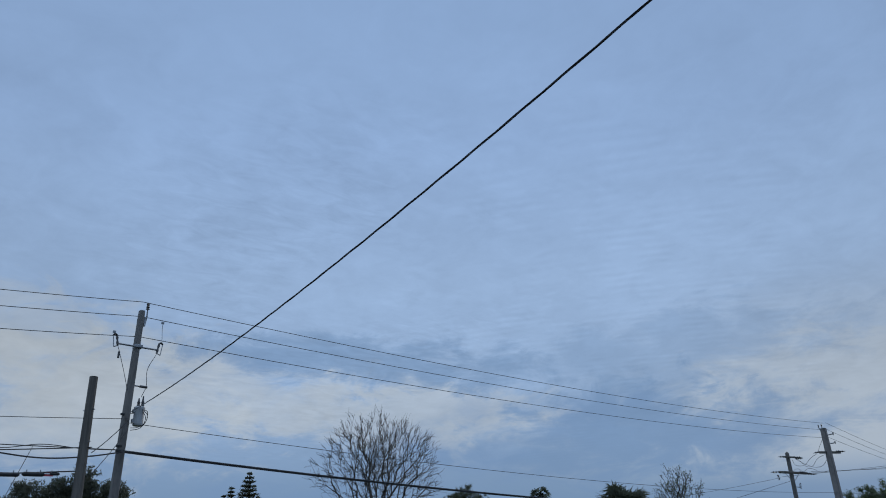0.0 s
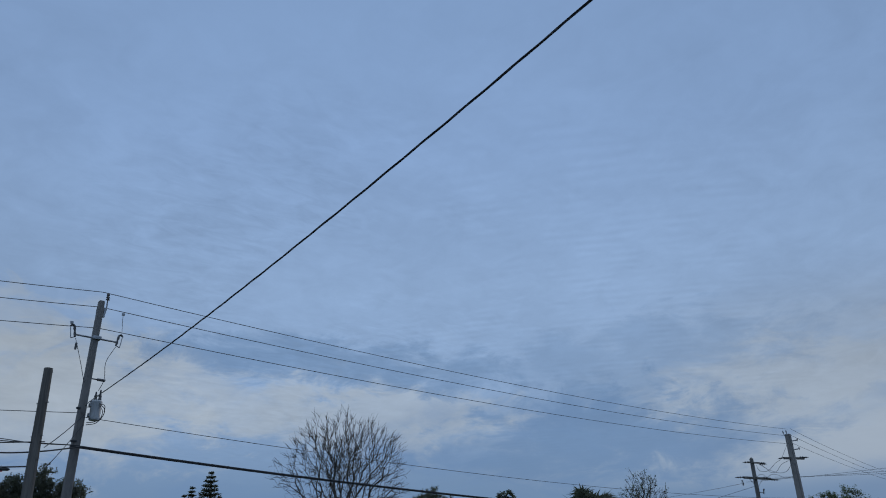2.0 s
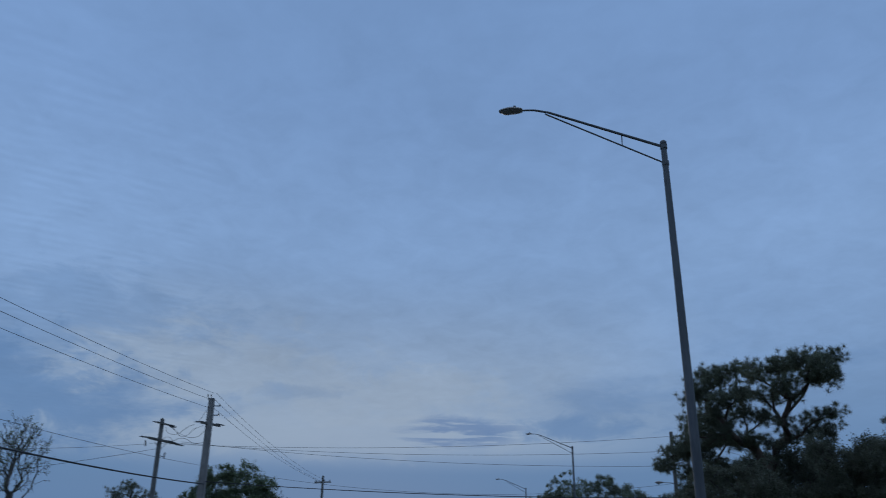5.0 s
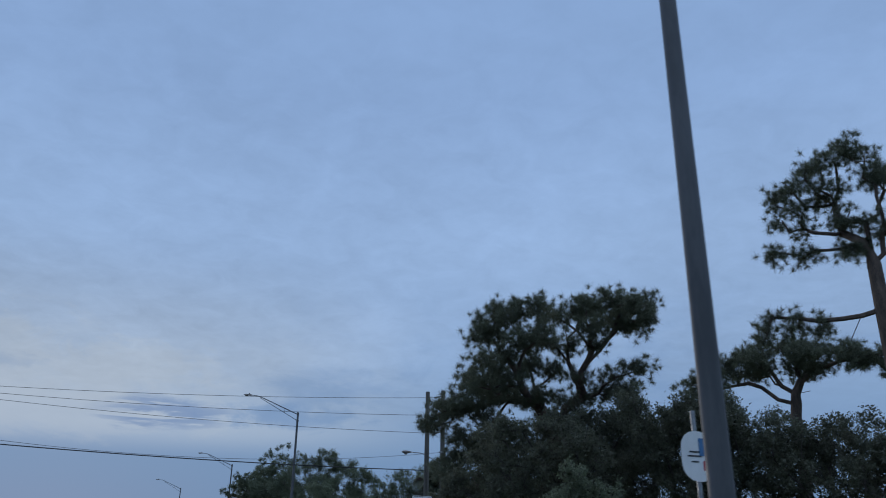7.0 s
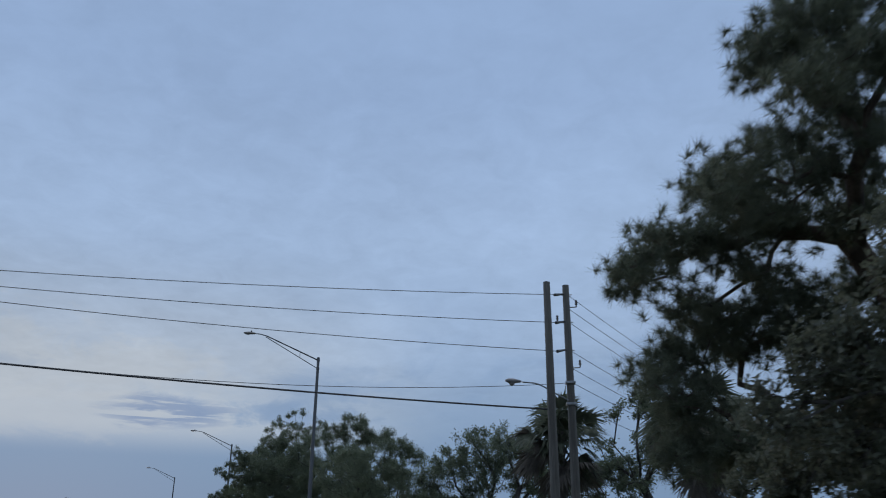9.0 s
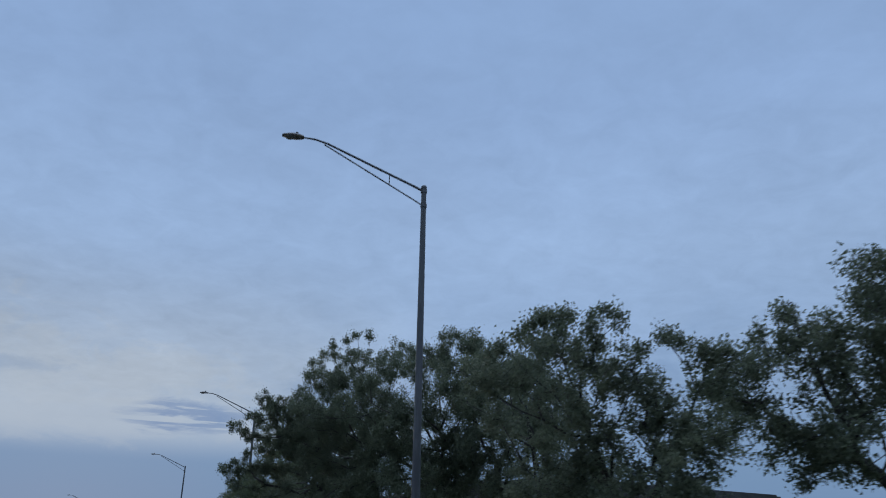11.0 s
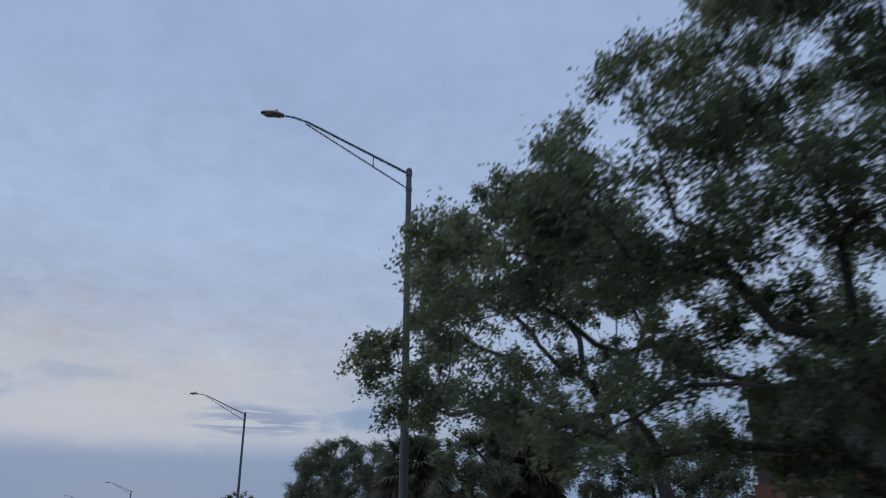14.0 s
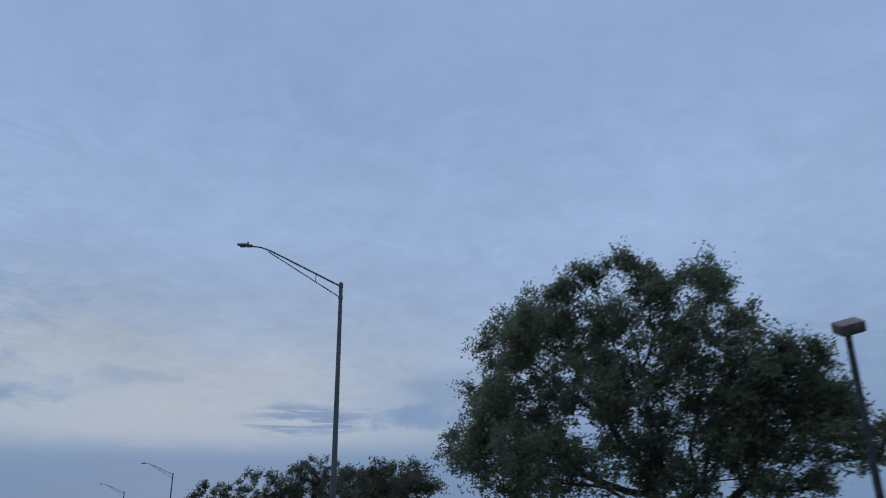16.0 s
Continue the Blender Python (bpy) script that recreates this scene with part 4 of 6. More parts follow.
PRIM = "thin bare power line strung between the utility poles"
LAST = (P1[0] + 18.5, P1[1] - 46.3)
for z1, z2, dx, far in ((10.62, 12.02, 0.05, 10.4), (10.20, 11.54, -0.16, 10.1), (9.52, 10.98, -0.16, 10.1)):
    wire(PRIM, up(P1, z1, dx), up(P2, z2, 0.1), 0.5)
    wire(PRIM, up(P1, z1, dx), up(LAST, z1 - 0.5, dx), 1.5)
    wire(PRIM, up(P2, z2, 0.3), up((-46.7, 76.2), far, 0.3), 0.6)
for (dx, dy), z in zip(((-0.9, -0.1), (0.7, 0.2), (1.8, 0.3)), (9.5, 9.4, 9.3)):
    wire(PRIM, up(P2B, 9.63, dx, dy), up(TWIN2, {9.5: 9.8, 9.4: 8.8, 9.3: 7.8}[z], -0.42, -0.55), 0.55, 0.012)
wire("thin bare neutral line below the power lines", up(P1, 6.73, 0.1), up(P2, 7.27, 0.1), 0.57, 0.010)
wire("thin bare neutral line below the power lines", up(P1, 6.85, 0.1), up(LAST, 6.85), 1.22, 0.010)
wire("thin bare neutral line crossing the road", up(P2, 7.27, 0.1), up(TWIN2, 6.82, -0.1), 1.25, 0.010)
CABLE = "thick black lashed communication cable slung along the poles"
wire(CABLE, up(P1, 5.87, 0.2), up(P2, 6.15, 0.2), 0.59, 0.030, WIRE)
wire(CABLE, up(P1, 5.83, 0.2), up(P2, 6.12, 0.2), 0.59, 0.018, WIRE)
wire(CABLE, up(P1, 5.9, 0.2), up(LAST, 5.9, 0.2), 0.5, 0.014, WIRE)
step = (np.array(LAST) - np.array(P1)) / np.linalg.norm(np.array(LAST) - np.array(P1))
for drops, thick in ((((0.0, 5.86), (0.9, 5.66), (2.2, 5.50), (3.6, 5.58), (5.2, 5.82), (9.0, 5.74)), 0.022), (((0.0, 5.90), (1.2, 5.84), (2.4, 5.86), (3.2, 5.70), (3.9, 5.66), (4.9, 5.80), (7.0, 5.80)), 0.012)):
    line = [(P1[0] + 0.2 + step[0] * d, P1[1] + step[1] * d, z) for d, z in drops]
    tagged(part("overhead_wire", Shape().tube(smooth_line(line, 0.15), thick, 6), WIRE), "slack black cable looping below the strand", "wire", "overhead wires")
wire(CABLE, up(P2, 6.3, 0.2), up(TWIN, 5.7, -0.12), 0.30, 0.027, WIRE)
for z1, z2 in ((9.9, 9.4), (9.4, 9.0), (8.9, 8.5), (7.9, 7.6), (7.3, 7.1), (6.8, 6.6), (6.1, 6.0)):
    wire("thin power line running back behind the trees", up(TWIN2, z1, 0.12), up((14.0, 84.0), z2), 0.5, 0.010)
# jumpers looping from the arms of one pole to the other: share of the way, height
for loop in (((0.72, 10.25), (0.58, 10.18), (0.41, 9.92), (0.26, 10.0), (0.13, 10.38), (0.10, 10.75)), ((0.90, 9.98), (0.70, 9.88), (0.60, 9.62), (0.45, 9.70), (0.28, 10.4), (0.18, 10.7)), ((0.93, 9.6), (0.84, 9.36), (0.70, 9.36), (0.45, 9.84), (0.18, 10.66)),
             ((0.0, 9.74), (0.07, 9.84), (0.14, 9.90), (0.23, 9.80), (0.31, 9.50), (0.44, 9.55), (0.56, 9.42), (0.72, 9.0), (0.98, 8.8))):
    line = smooth_line([(*(np.array(P2B) + (np.array(P2) - np.array(P2B)) * u), z) for u, z in loop], 0.15)
    tagged(part("overhead_wire", Shape().tube(line, 0.014, 5), WIRE), "slack jumper loop between two poles", "wire", "overhead wires")
wire("thin guy wire beside the crossarm pole", up(P2B, 9.6, -1.2), up((-54.2, 25.5), 8.7), 0.5, 0.012)
wire("thin guy wire beside the crossarm pole", up(P2B, 9.2, -0.2), up((-62.0, 30.0), 6.0), 0.4, 0.014, WIRE)
wire("slack tie wire between the transformer pole and the stub", up(P1, 6.8, 0.15), up(STUB, 5.6, 0.1, 0.3), 0.05, 0.012, WIRE)
wire("slack tie wire between the transformer pole and the stub", up(P1, 6.5, 0.15), up(STUB, 5.0, 0.1, 0.35), 0.05, 0.010, WIRE)
wire("thin service wire from the stub to the far side", up(STUB, 5.75, 0.1, 0.3), up((-9.0, -26.0), 5.6), 0.3, 0.016, WIRE)
wire("thin guy wire to the ground by the stub", (-11.2, -9.89, 5.85), (-10.98, -11.9, 0.0), 0.0, 0.008)

# twisted service drop over the side street
s = np.linspace(0, 1, 260)
far = 26 * s
path = np.stack([P1[0] + far, P1[1] + 0.12 - 0.0353 * far + 0.007535 * far**2, 7.04 - 0.2222 * far + 0.000605 * far**2 + 0.000206 * far**3], 1)
tail = np.stack([np.linspace(path[-1, 0], 26.0, 60), np.linspace(path[-1, 1], 0.6, 60), path[-1, 2] + (7.6 - path[-1, 2]) * np.linspace(0, 1, 60) ** 1.3], 1)[1:]
path = np.concatenate([path, tail])
drop = thing("service_wire", 0, 0, 0, 0, "black twisted service wire over the side street", "wire", "overhead wires")
run = np.r_[0, np.cumsum(np.linalg.norm(np.diff(path, axis=0), axis=1))]
for i in range(3):
    a = run * 4.2 + i * 2.094
    part("strand", Shape().tube(path + 0.0055 * np.stack([np.zeros_like(a), np.cos(a), np.sin(a)], 1), 0.0046 if i else 0.0038, 6), WIRE, drop)

# splice cases hanging on the cable strand left of the stub
strand_a, strand_b = np.array([-10.88, -8.55, 5.14]), np.array([-10.0, -17.0, 4.85])
wire("black cable strand carrying splice cases", strand_a, strand_b, 0.08, 0.02, WIRE)
for u, long, fat in ((0.076, 0.26, 0.04), (0.138, 0.56, 0.062), (0.222, 0.78, 0.058)):
    c = strand_a + (strand_b - strand_a) * u - np.array([0, 0, 0.08])
    case = thing("splice_case", *c, 96, "black plastic splice case hung on the cable", "splice case", "splice cases on the cable")
    part("case", Shape().lathe((0, 0, 0), [(-long / 2, fat * 0.4), (-long / 2 + 0.05, fat), (long / 2 - 0.05, fat), (long / 2, fat * 0.4)], 10, "x"), SIGN_BLACK, case)
    for k in (-0.3, 0.3):
        part("strap", Shape().box((long * k, 0, fat), (0.03, 0.03, 0.10)), STEEL, case)
tag = thing("cable_tag", *(strand_a + (strand_b - strand_a) * 0.094 - np.array([0, 0, 0.09])), 6, "small red and white marker tag on the cable", "tag")
part("tag_plate", Shape().box((0, 0, 0), (0.02, 0.24, 0.10), 0, 0.004), SIGN_RED, tag)
part("tag_band", Shape().box((0.013, 0, 0.02), (0.006, 0.22, 0.03)), SIGN_WHITE, tag)


# ---- signs ----
def text_mesh(words, size, depth=0.002):
    cu = bpy.data.curves.new("words", "FONT")
    cu.body, cu.size, cu.align_x, cu.extrude = words, size, "CENTER", depth
    ob = bpy.data.objects.new("words", cu)
    me = bpy.data.meshes.new_from_object(ob)
    bpy.data.objects.remove(ob)
    bpy.data.curves.remove(cu)
    return me


def sheet_plate(w, h, r, thick):
    """An upright plate with rounded corners, facing local -y."""
    bm = bmesh.new()
    pts = [(sx * (w / 2 - r) + r * math.cos(a), sz * (h / 2 - r) + r * math.sin(a)) for sx, sz, a0 in ((1, 1, 0), (-1, 1, 90), (-1, -1, 180), (1, -1, 270)) for a in (radians(a0 + d) for d in (0, 22, 45, 68, 90))]
    f = bm.faces.new([bm.verts.new((x, 0, z)) for x, z in pts])
    out = bmesh.ops.extrude_face_region(bm, geom=[f])
    bmesh.ops.translate(bm, vec=(0, thick, 0), verts=[v for v in out["geom"] if isinstance(v, bmesh.types.BMVert)])
    bmesh.ops.recalc_face_normals(bm, faces=bm.faces[:])
    return Shape().take(bm)


def ribbon_arrow(pts, w, head):
    """A flat curved arrow along points of the plate (x, z)."""
    p = smooth_line(pts, 0.012)
    t = np.gradient(p, axis=0)
    t /= np.linalg.norm(t, axis=1)[:, None]
    n = np.stack([-t[:, 1], t[:, 0]], 1)
    l, r = p + n * w / 2, p - n * w / 2
    k = len(p)
    e, d, m = p[-1], t[-1], n[-1]
    v = np.concatenate([l, r, [e + m * head * 0.62, e + d * head, e - m * head * 0.62]])
    v3 = np.c_[v[:, 0], np.full(len(v), -0.003), v[:, 1]]
    f = [(i, i + 1, k + i + 1, k + i) for i in range(k - 1)] + [(2 * k, 2 * k + 1, 2 * k + 2)]
    return Shape().put(v3, f)


lane_sign = thing("lane_sign", -0.85, 32.54, 0, 29.0, "white turning lane sign with black arrows on a post", "road sign")
part("post", Shape().tube([(0, 0.03, -0.2), (0, 0.03, 2.95)], 0.028, 8), STEEL, lane_sign)
plate = part("sign_plate", sheet_plate(0.61, 0.915, 0.04, 0.004), SIGN_WHITE, lane_sign)
plate.location = (0, 0, 2.56)
rim = Shape()
for sx, sz, w, h in ((0, 0.435, 0.53, 0.012), (0, -0.435, 0.53, 0.012), (0.283, 0, 0.012, 0.82), (-0.283, 0, 0.012, 0.82)):
    rim.box((sx, -0.002, sz), (w, 0.003, h))
part("border", rim, SIGN_BLACK, plate, smooth=False)
for words, z, size in (("CENTER", 0.290, 0.135), ("LANE", 0.170, 0.135), ("ONLY", -0.395, 0.135)):
    me = text_mesh(words, size)
    me.transform(pose(0, -0.003, z, 90, 0, 0))
    part("word", me, SIGN_BLACK, plate)
part("bar", Shape().box((0, -0.002, 0.135), (0.40, 0.003, 0.014)), SIGN_BLACK, plate, smooth=False)
part("arrow", ribbon_arrow([(0.05, 0.10), (0.055, 0.02), (0.10, -0.07), (0.17, -0.12)], 0.045, 0.12), SIGN_BLACK, plate)
part("arrow", ribbon_arrow([(0.06, -0.28), (0.045, -0.18), (-0.02, -0.09), (-0.11, -0.02)], 0.045, 0.12), SIGN_BLACK, plate)
part("bolt", Shape().lathe((0, -0.004, 0.40), [(-0.002, 0.012), (0.004, 0.010)], 8, "y"), STEEL, plate)
part("bolt", Shape().lathe((0, -0.004, -0.42), [(-0.002, 0.012), (0.004, 0.010)], 8, "y"), STEEL, plate)

round_sign = thing("roadside_sign", 3.92, 17.75, 0, 26.0, "small rounded white, blue and red sign on a post", "road sign")
part("post", Shape().tube([(0.0, 0.03, -0.2), (0.0, 0.03, 2.95)], 0.026, 8), STEEL, round_sign)
disc = part("sign_plate", sheet_plate(0.44, 0.54, 0.19, 0.004), SIGN_WHITE, round_sign)
disc.location = (0.0, 0, 2.45)
part("panel", Shape().box((0.105, -0.003, 0.10), (0.18, 0.003, 0.19)), SIGN_BLUE, disc, "blue panel", False)
part("panel", Shape().box((0.115, -0.003, -0.10), (0.12, 0.003, 0.10)), SIGN_RED, disc, "red panel", False)
for z, w in ((0.0, 0.30), (0.045, 0.22), (-0.06, 0.16)):
    part("print_bar", Shape().box((-0.05, -0.003, z), (w * 0.6, 0.003, 0.016)), SIGN_BLACK, disc, "", False)

# ---- car park light ----
box_light = thing("parking_light", -42.16, 135.59, 0, 12.0, "bronze box floodlight tilted on a dark pole, unlit", "parking light")
part("pole", Shape().tube([(0, 0, -0.1), (0, 0, 4.72)], [0.075, 0.055], 10), WIRE, box_light)
part("knuckle", Shape().box((0, 0, 4.78), (0.08, 0.10, 0.14), 0, 0.01), BOX_PAINT, box_light)
flood = part("housing", Shape().box((0, 0, 0), (0.44, 0.34, 0.20), 0, 0.03), BOX_PAINT, box_light)
flood.matrix_basis = pose(0.02, -0.04, 4.98, 28, -14, 0)
part("front_glass", Shape().box((0, -0.005, -0.102), (0.36, 0.27, 0.012), 0, 0.004), LENS, flood)

# ---- store behind the trees ----
A, B = np.array([-25.5, 116.6]), np.array([-12.0, 98.6])
store_turn = math.degrees(math.atan2(B[1] - A[1], B[0] - A[0]))
store = thing("store_building", *A, 0, store_turn, "low grey stucco store with a red brick band", "building")
L = float(np.linalg.norm(B - A))
part("wall", Shape().box((L / 2, 10, 2.95), (L, 20, 5.9)), STUCCO, store, smooth=False)
part("roof", Shape().box((L / 2, 10.05, 5.964), (L - 0.4, 19.6, 0.12)), STUCCO, store, smooth=False)
part("coping", Shape().box((L / 2, -0.03, 6.0), (L + 0.1, 0.26, 0.14), 0, 0.02), STUCCO, store)
part("fascia", Shape().box((L / 2, -0.06, 5.0), (L, 0.12, 0.1)), STUCCO, store, smooth=False)
part("brick_band", Shape().box((L / 2, -0.10, 3.1), (L, 0.2, 0.5)), BRICK, store, "red brick band", False)
part("awning", Shape().box((L / 2, -0.6, 2.75), (L, 1.2, 0.16), 0, 0.02), KERB, store)
for i in range(4):
    w = part("shop_window", Shape().box((2.6 + i * 5.1, -0.02, 1.35), (3.6, 0.06, 2.3)), SIGN_BLACK, store, "dark shop window", False)
    part("window_frame", Shape().box((2.6 + i * 5.1, -0.06, 2.45), (3.7, 0.06, 0.08)).box((2.6 + i * 5.1, -0.06, 0.2), (3.7, 0.06, 0.08)).box((2.6 + i * 5.1, -0.06, 1.32), (0.06, 0.06, 2.2)), STEEL, w, smooth=False)


# ---- trees across the road and beyond ----
leafy_tree("roadside_tree", "dark leafy roadside tree across the road", (-44.4, -11.5), [(-44.3, -10.5, 9.6, 0.7), (-44.2, -12.1, 8.9, 0.8), (-44.0, -13.8, 8.9, 0.6), (-44.4, -9.2, 9.1, 0.6), (-44.4, -8.2, 8.7, 0.5)] + [(-44.2, -10.8, 8.5, 1.0), (-44, -12.4, 8.2, 1.0), (-44.2, -9.2, 8.0, 0.9), (-44, -14, 7.7, 1.0), (-44.3, -8.2, 7.6, 0.7), (-44.4, -15.8, 7.2, 1.1), (-44.4, -17.5, 6.6, 1.2),
           (-44.3, -11, 7.0, 1.5), (-44.3, -13.5, 6.6, 1.5), (-44.2, -9, 6.6, 1.2), (-44.4, -15.8, 5.8, 1.4), (-44.4, -11.5, 5.4, 1.6)], 11, 0.18, 22, 62, DARK_LEAF, finer=1.2, fill=0.8)
norfolk_pine("dark star-shaped norfolk pine with flat tiers of branches", (-38.1, -0.7), 9.35, 12, 3.1, 30)
norfolk_pine("small dark norfolk pine beside a taller one", (-44.5, -1.1), 9.3, 13, 2.4, 32)
norfolk_pine("small dark norfolk pine beside a taller one", (-44.7, -1.55), 8.8, 22, 2.2, 30)
bare_tree("tall leafless tree with a dense round head of fine twigs", (-38.1, 7.75), 13.5, 4.5, 14, 0.28, 1000, fork=0.40, tall=0.28, twig=0.0085, droop=1.5)
pine_tree("small dark pine showing above the far roadside", (-42.1, 15.1), [(-42.1, 15.1, 8.6, 0.7), (-42, 14.3, 8.1, 0.6), (-42, 16.1, 8.2, 0.7), (-42, 15.4, 7.2, 1.0)], 15, top=8.3, trunk=0.14)
palm_tree("slender distant palm on a tall thin trunk", (-65.3, 33.0), 11.7, 16, 1.25, 36, 14, 0.15)
palm_tree("bushy fan palm with a broad dark head", (-24.1, 17.0), 5.35, 17, 1.95, 210, 10, 0.2)
bare_tree("nearly bare tree with a few new leaves", (-59.8, 46.6), 13.9, 2.9, 18, 0.26, 330, 2, fork=0.5, tall=0.22, twig=0.014, droop=1.6)
leafy_tree("roadside_tree", "dense green tree beside the corner pole", (-33.6, 46.3), [(-35.4, 44.6, 7.3, 0.6), (-34.6, 45.4, 7.7, 0.6), (-33.5, 46.3, 7.3, 1.1), (-34.8, 45.5, 6.4, 1.4), (-32.6, 47.6, 6.5, 1.2), (-35.8, 44.2, 5.4, 1.4), (-33.0, 46.5, 5.4, 1.7)], 19, 0.18, 18, 72, FRESH_LEAF)
pine_tree("small dark pine behind the corner pole", (-51.8, 52.9), [(-51.8, 52.9, 7.9, 1.0), (-52.4, 52, 7.2, 1.1), (-51.2, 54, 7.1, 1.1), (-52, 53, 6.2, 1.6)], 20, top=7.6, trunk=0.16, dense=12)
bare_tree("small leafless tree beyond the corner pole", (-43.5, 63.0), 8.6, 2.6, 21, 0.16, 260)

# ---- the pines and the thicket by the road ----
pine_tree("large spreading pine with flat pads of dark needles", (3.6, 43.0), [(1.7, 39.6, 10.5, 0.79), (0.7, 39.8, 9.7, 0.63), (2.6, 39.0, 10.6, 0.61), (2.0, 38.8, 9.2, 0.75), (0.7, 38.5, 8.4, 0.44), (4.6, 40.3, 11.1, 0.68), (5.9, 40.0, 11.3, 0.68), (6.7, 39.2, 10.6, 0.57), (5.0, 39.7, 9.9, 0.66), (6.5, 40.8, 10.4, 0.62), (7.3, 40.0, 10.4, 0.34), (3.0, 38.5, 9.4, 0.45), (0.1, 42.9, 8.6, 0.47), (1.2, 43.7, 8.8, 0.78), (2.5, 43.4, 9.3, 0.68), (-1.0, 43.6, 7.3, 0.67), (0.0, 42.8, 7.3, 0.56), (-1.6, 43.0, 6.6, 0.38), (0.8, 43.2, 7.9, 0.57), (6.9, 41.0, 8.6, 0.55), (5.9, 42.1, 8.5, 0.35), (3.0, 42.3, 7.8, 0.38), (5.1, 41.0, 9.6, 0.36), (3.8, 40.0, 10.5, 0.41)]
           + [(4.1, 42.8, 10.0, 0.54), (3.6, 43.2, 9.0, 0.51), (4.5, 42.0, 8.5, 0.41), (5.0, 42.9, 7.8, 0.40), (5.8, 42.7, 7.9, 0.55), (3.7, 41.8, 7.5, 0.37), (6.4, 42.2, 7.8, 0.58), (2.4, 42.0, 7.6, 0.54), (1.7, 42.9, 7.8, 0.57), (-0.5, 42.9, 6.2, 0.47), (0.7, 42.5, 6.7, 0.55), (3.0, 42.4, 10.1, 0.65), (6.7, 42.3, 11.6, 0.67), (3.3, 42.4, 11.3, 0.65)]
           + [(-0.3, 40.3, 7.4, 0.34), (0.3, 40.0, 7.8, 0.34), (1.1, 40.5, 8.6, 0.34), (0.6, 40.9, 7.4, 0.34), (1.5, 40.5, 7.8, 0.34), (0.8, 40.1, 9.7, 0.34), (1.3, 39.5, 9.8, 0.34), (1.6, 39.7, 8.8, 0.39), (2.1, 39.7, 8.0, 0.35), (1.2, 39.9, 10.8, 0.34)]
           + [(4.8, 42.5, 11.4, 0.42), (5.7, 42.1, 11.3, 0.45), (6.4, 41.8, 10.7, 0.45), (7.3, 41.4, 11.5, 0.45), (7.1, 41.5, 10.4, 0.35), (0.6, 39.8, 10.2, 0.36), (0.0, 41.8, 8.5, 0.45), (0.5, 41.7, 8.1, 0.40), (1.0, 41.6, 8.9, 0.40), (-1.1, 41.9, 7.1, 0.45), (-0.4, 41.8, 7.2, 0.40), (-1.7, 41.9, 6.6, 0.30)],
          31, [[(3.0, 43.1, 7.3), (3.1, 43.0, 8.4), (2.8, 43.1, 9.2), (2.5, 43.1, 10.2)], [(2.7, 43.1, 8.2), (2.1, 43.1, 8.3), (1.3, 43.1, 7.3), (0.2, 43.1, 6.9), (-0.9, 43.1, 6.8)], [(2.0, 43.1, 9.3), (0.9, 43.1, 9.6)],
               [(4.0, 43.0, 7.3), (4.5, 42.9, 8.6), (5.0, 42.8, 9.2), (5.6, 42.8, 9.8), (6.1, 42.7, 10.6), (6.8, 42.5, 11.1)], [(4.6, 42.9, 8.3), (5.5, 42.8, 8.4), (6.4, 42.6, 8.8), (7.3, 42.4, 9.3)], [(5.2, 42.8, 9.4), (5.1, 42.8, 10.3)]],
          top=6.2, trunk=0.36, dense=24, tufts=13)
pine_tree("umbrella-shaped pine with bare fanning limbs under a flat crown", (14.4, 45.8), [(10.2, 47.2, 8.9, 0.55), (10.9, 47.0, 9.4, 0.62), (11.6, 46.8, 9.9, 0.66), (12.5, 46.5, 10.2, 0.72), (13.5, 46.1, 10.4, 0.75), (14.6, 45.7, 10.4, 0.78), (15.6, 45.3, 10.3, 0.80), (16.7, 44.9, 10.1, 0.85), (17.8, 44.5, 9.7, 0.85), (18.7, 44.2, 9.1, 0.75),
          (11.2, 47.0, 9.0, 0.45), (12.1, 46.6, 9.5, 0.45), (13.3, 46.2, 9.7, 0.42), (14.4, 45.7, 9.7, 0.42), (15.4, 45.3, 9.5, 0.45), (12.6, 45.2, 9.8, 0.62), (14.4, 44.4, 9.9, 0.70), (16.4, 43.8, 9.7, 0.72), (13.4, 47.4, 9.7, 0.75), (15.6, 47.0, 9.7, 0.75)],
          32, [[(13.8, 46.0, 8.2), (13.2, 46.2, 8.8), (12.3, 46.6, 9.0)], [(14.5, 45.7, 8.4), (14.8, 45.6, 9.0)], [(15.1, 45.5, 8.5), (16.0, 45.2, 9.2)], [(14.0, 45.9, 8.8)]], top=7.4, trunk=0.24, dense=22, tufts=13, flat=0.62)
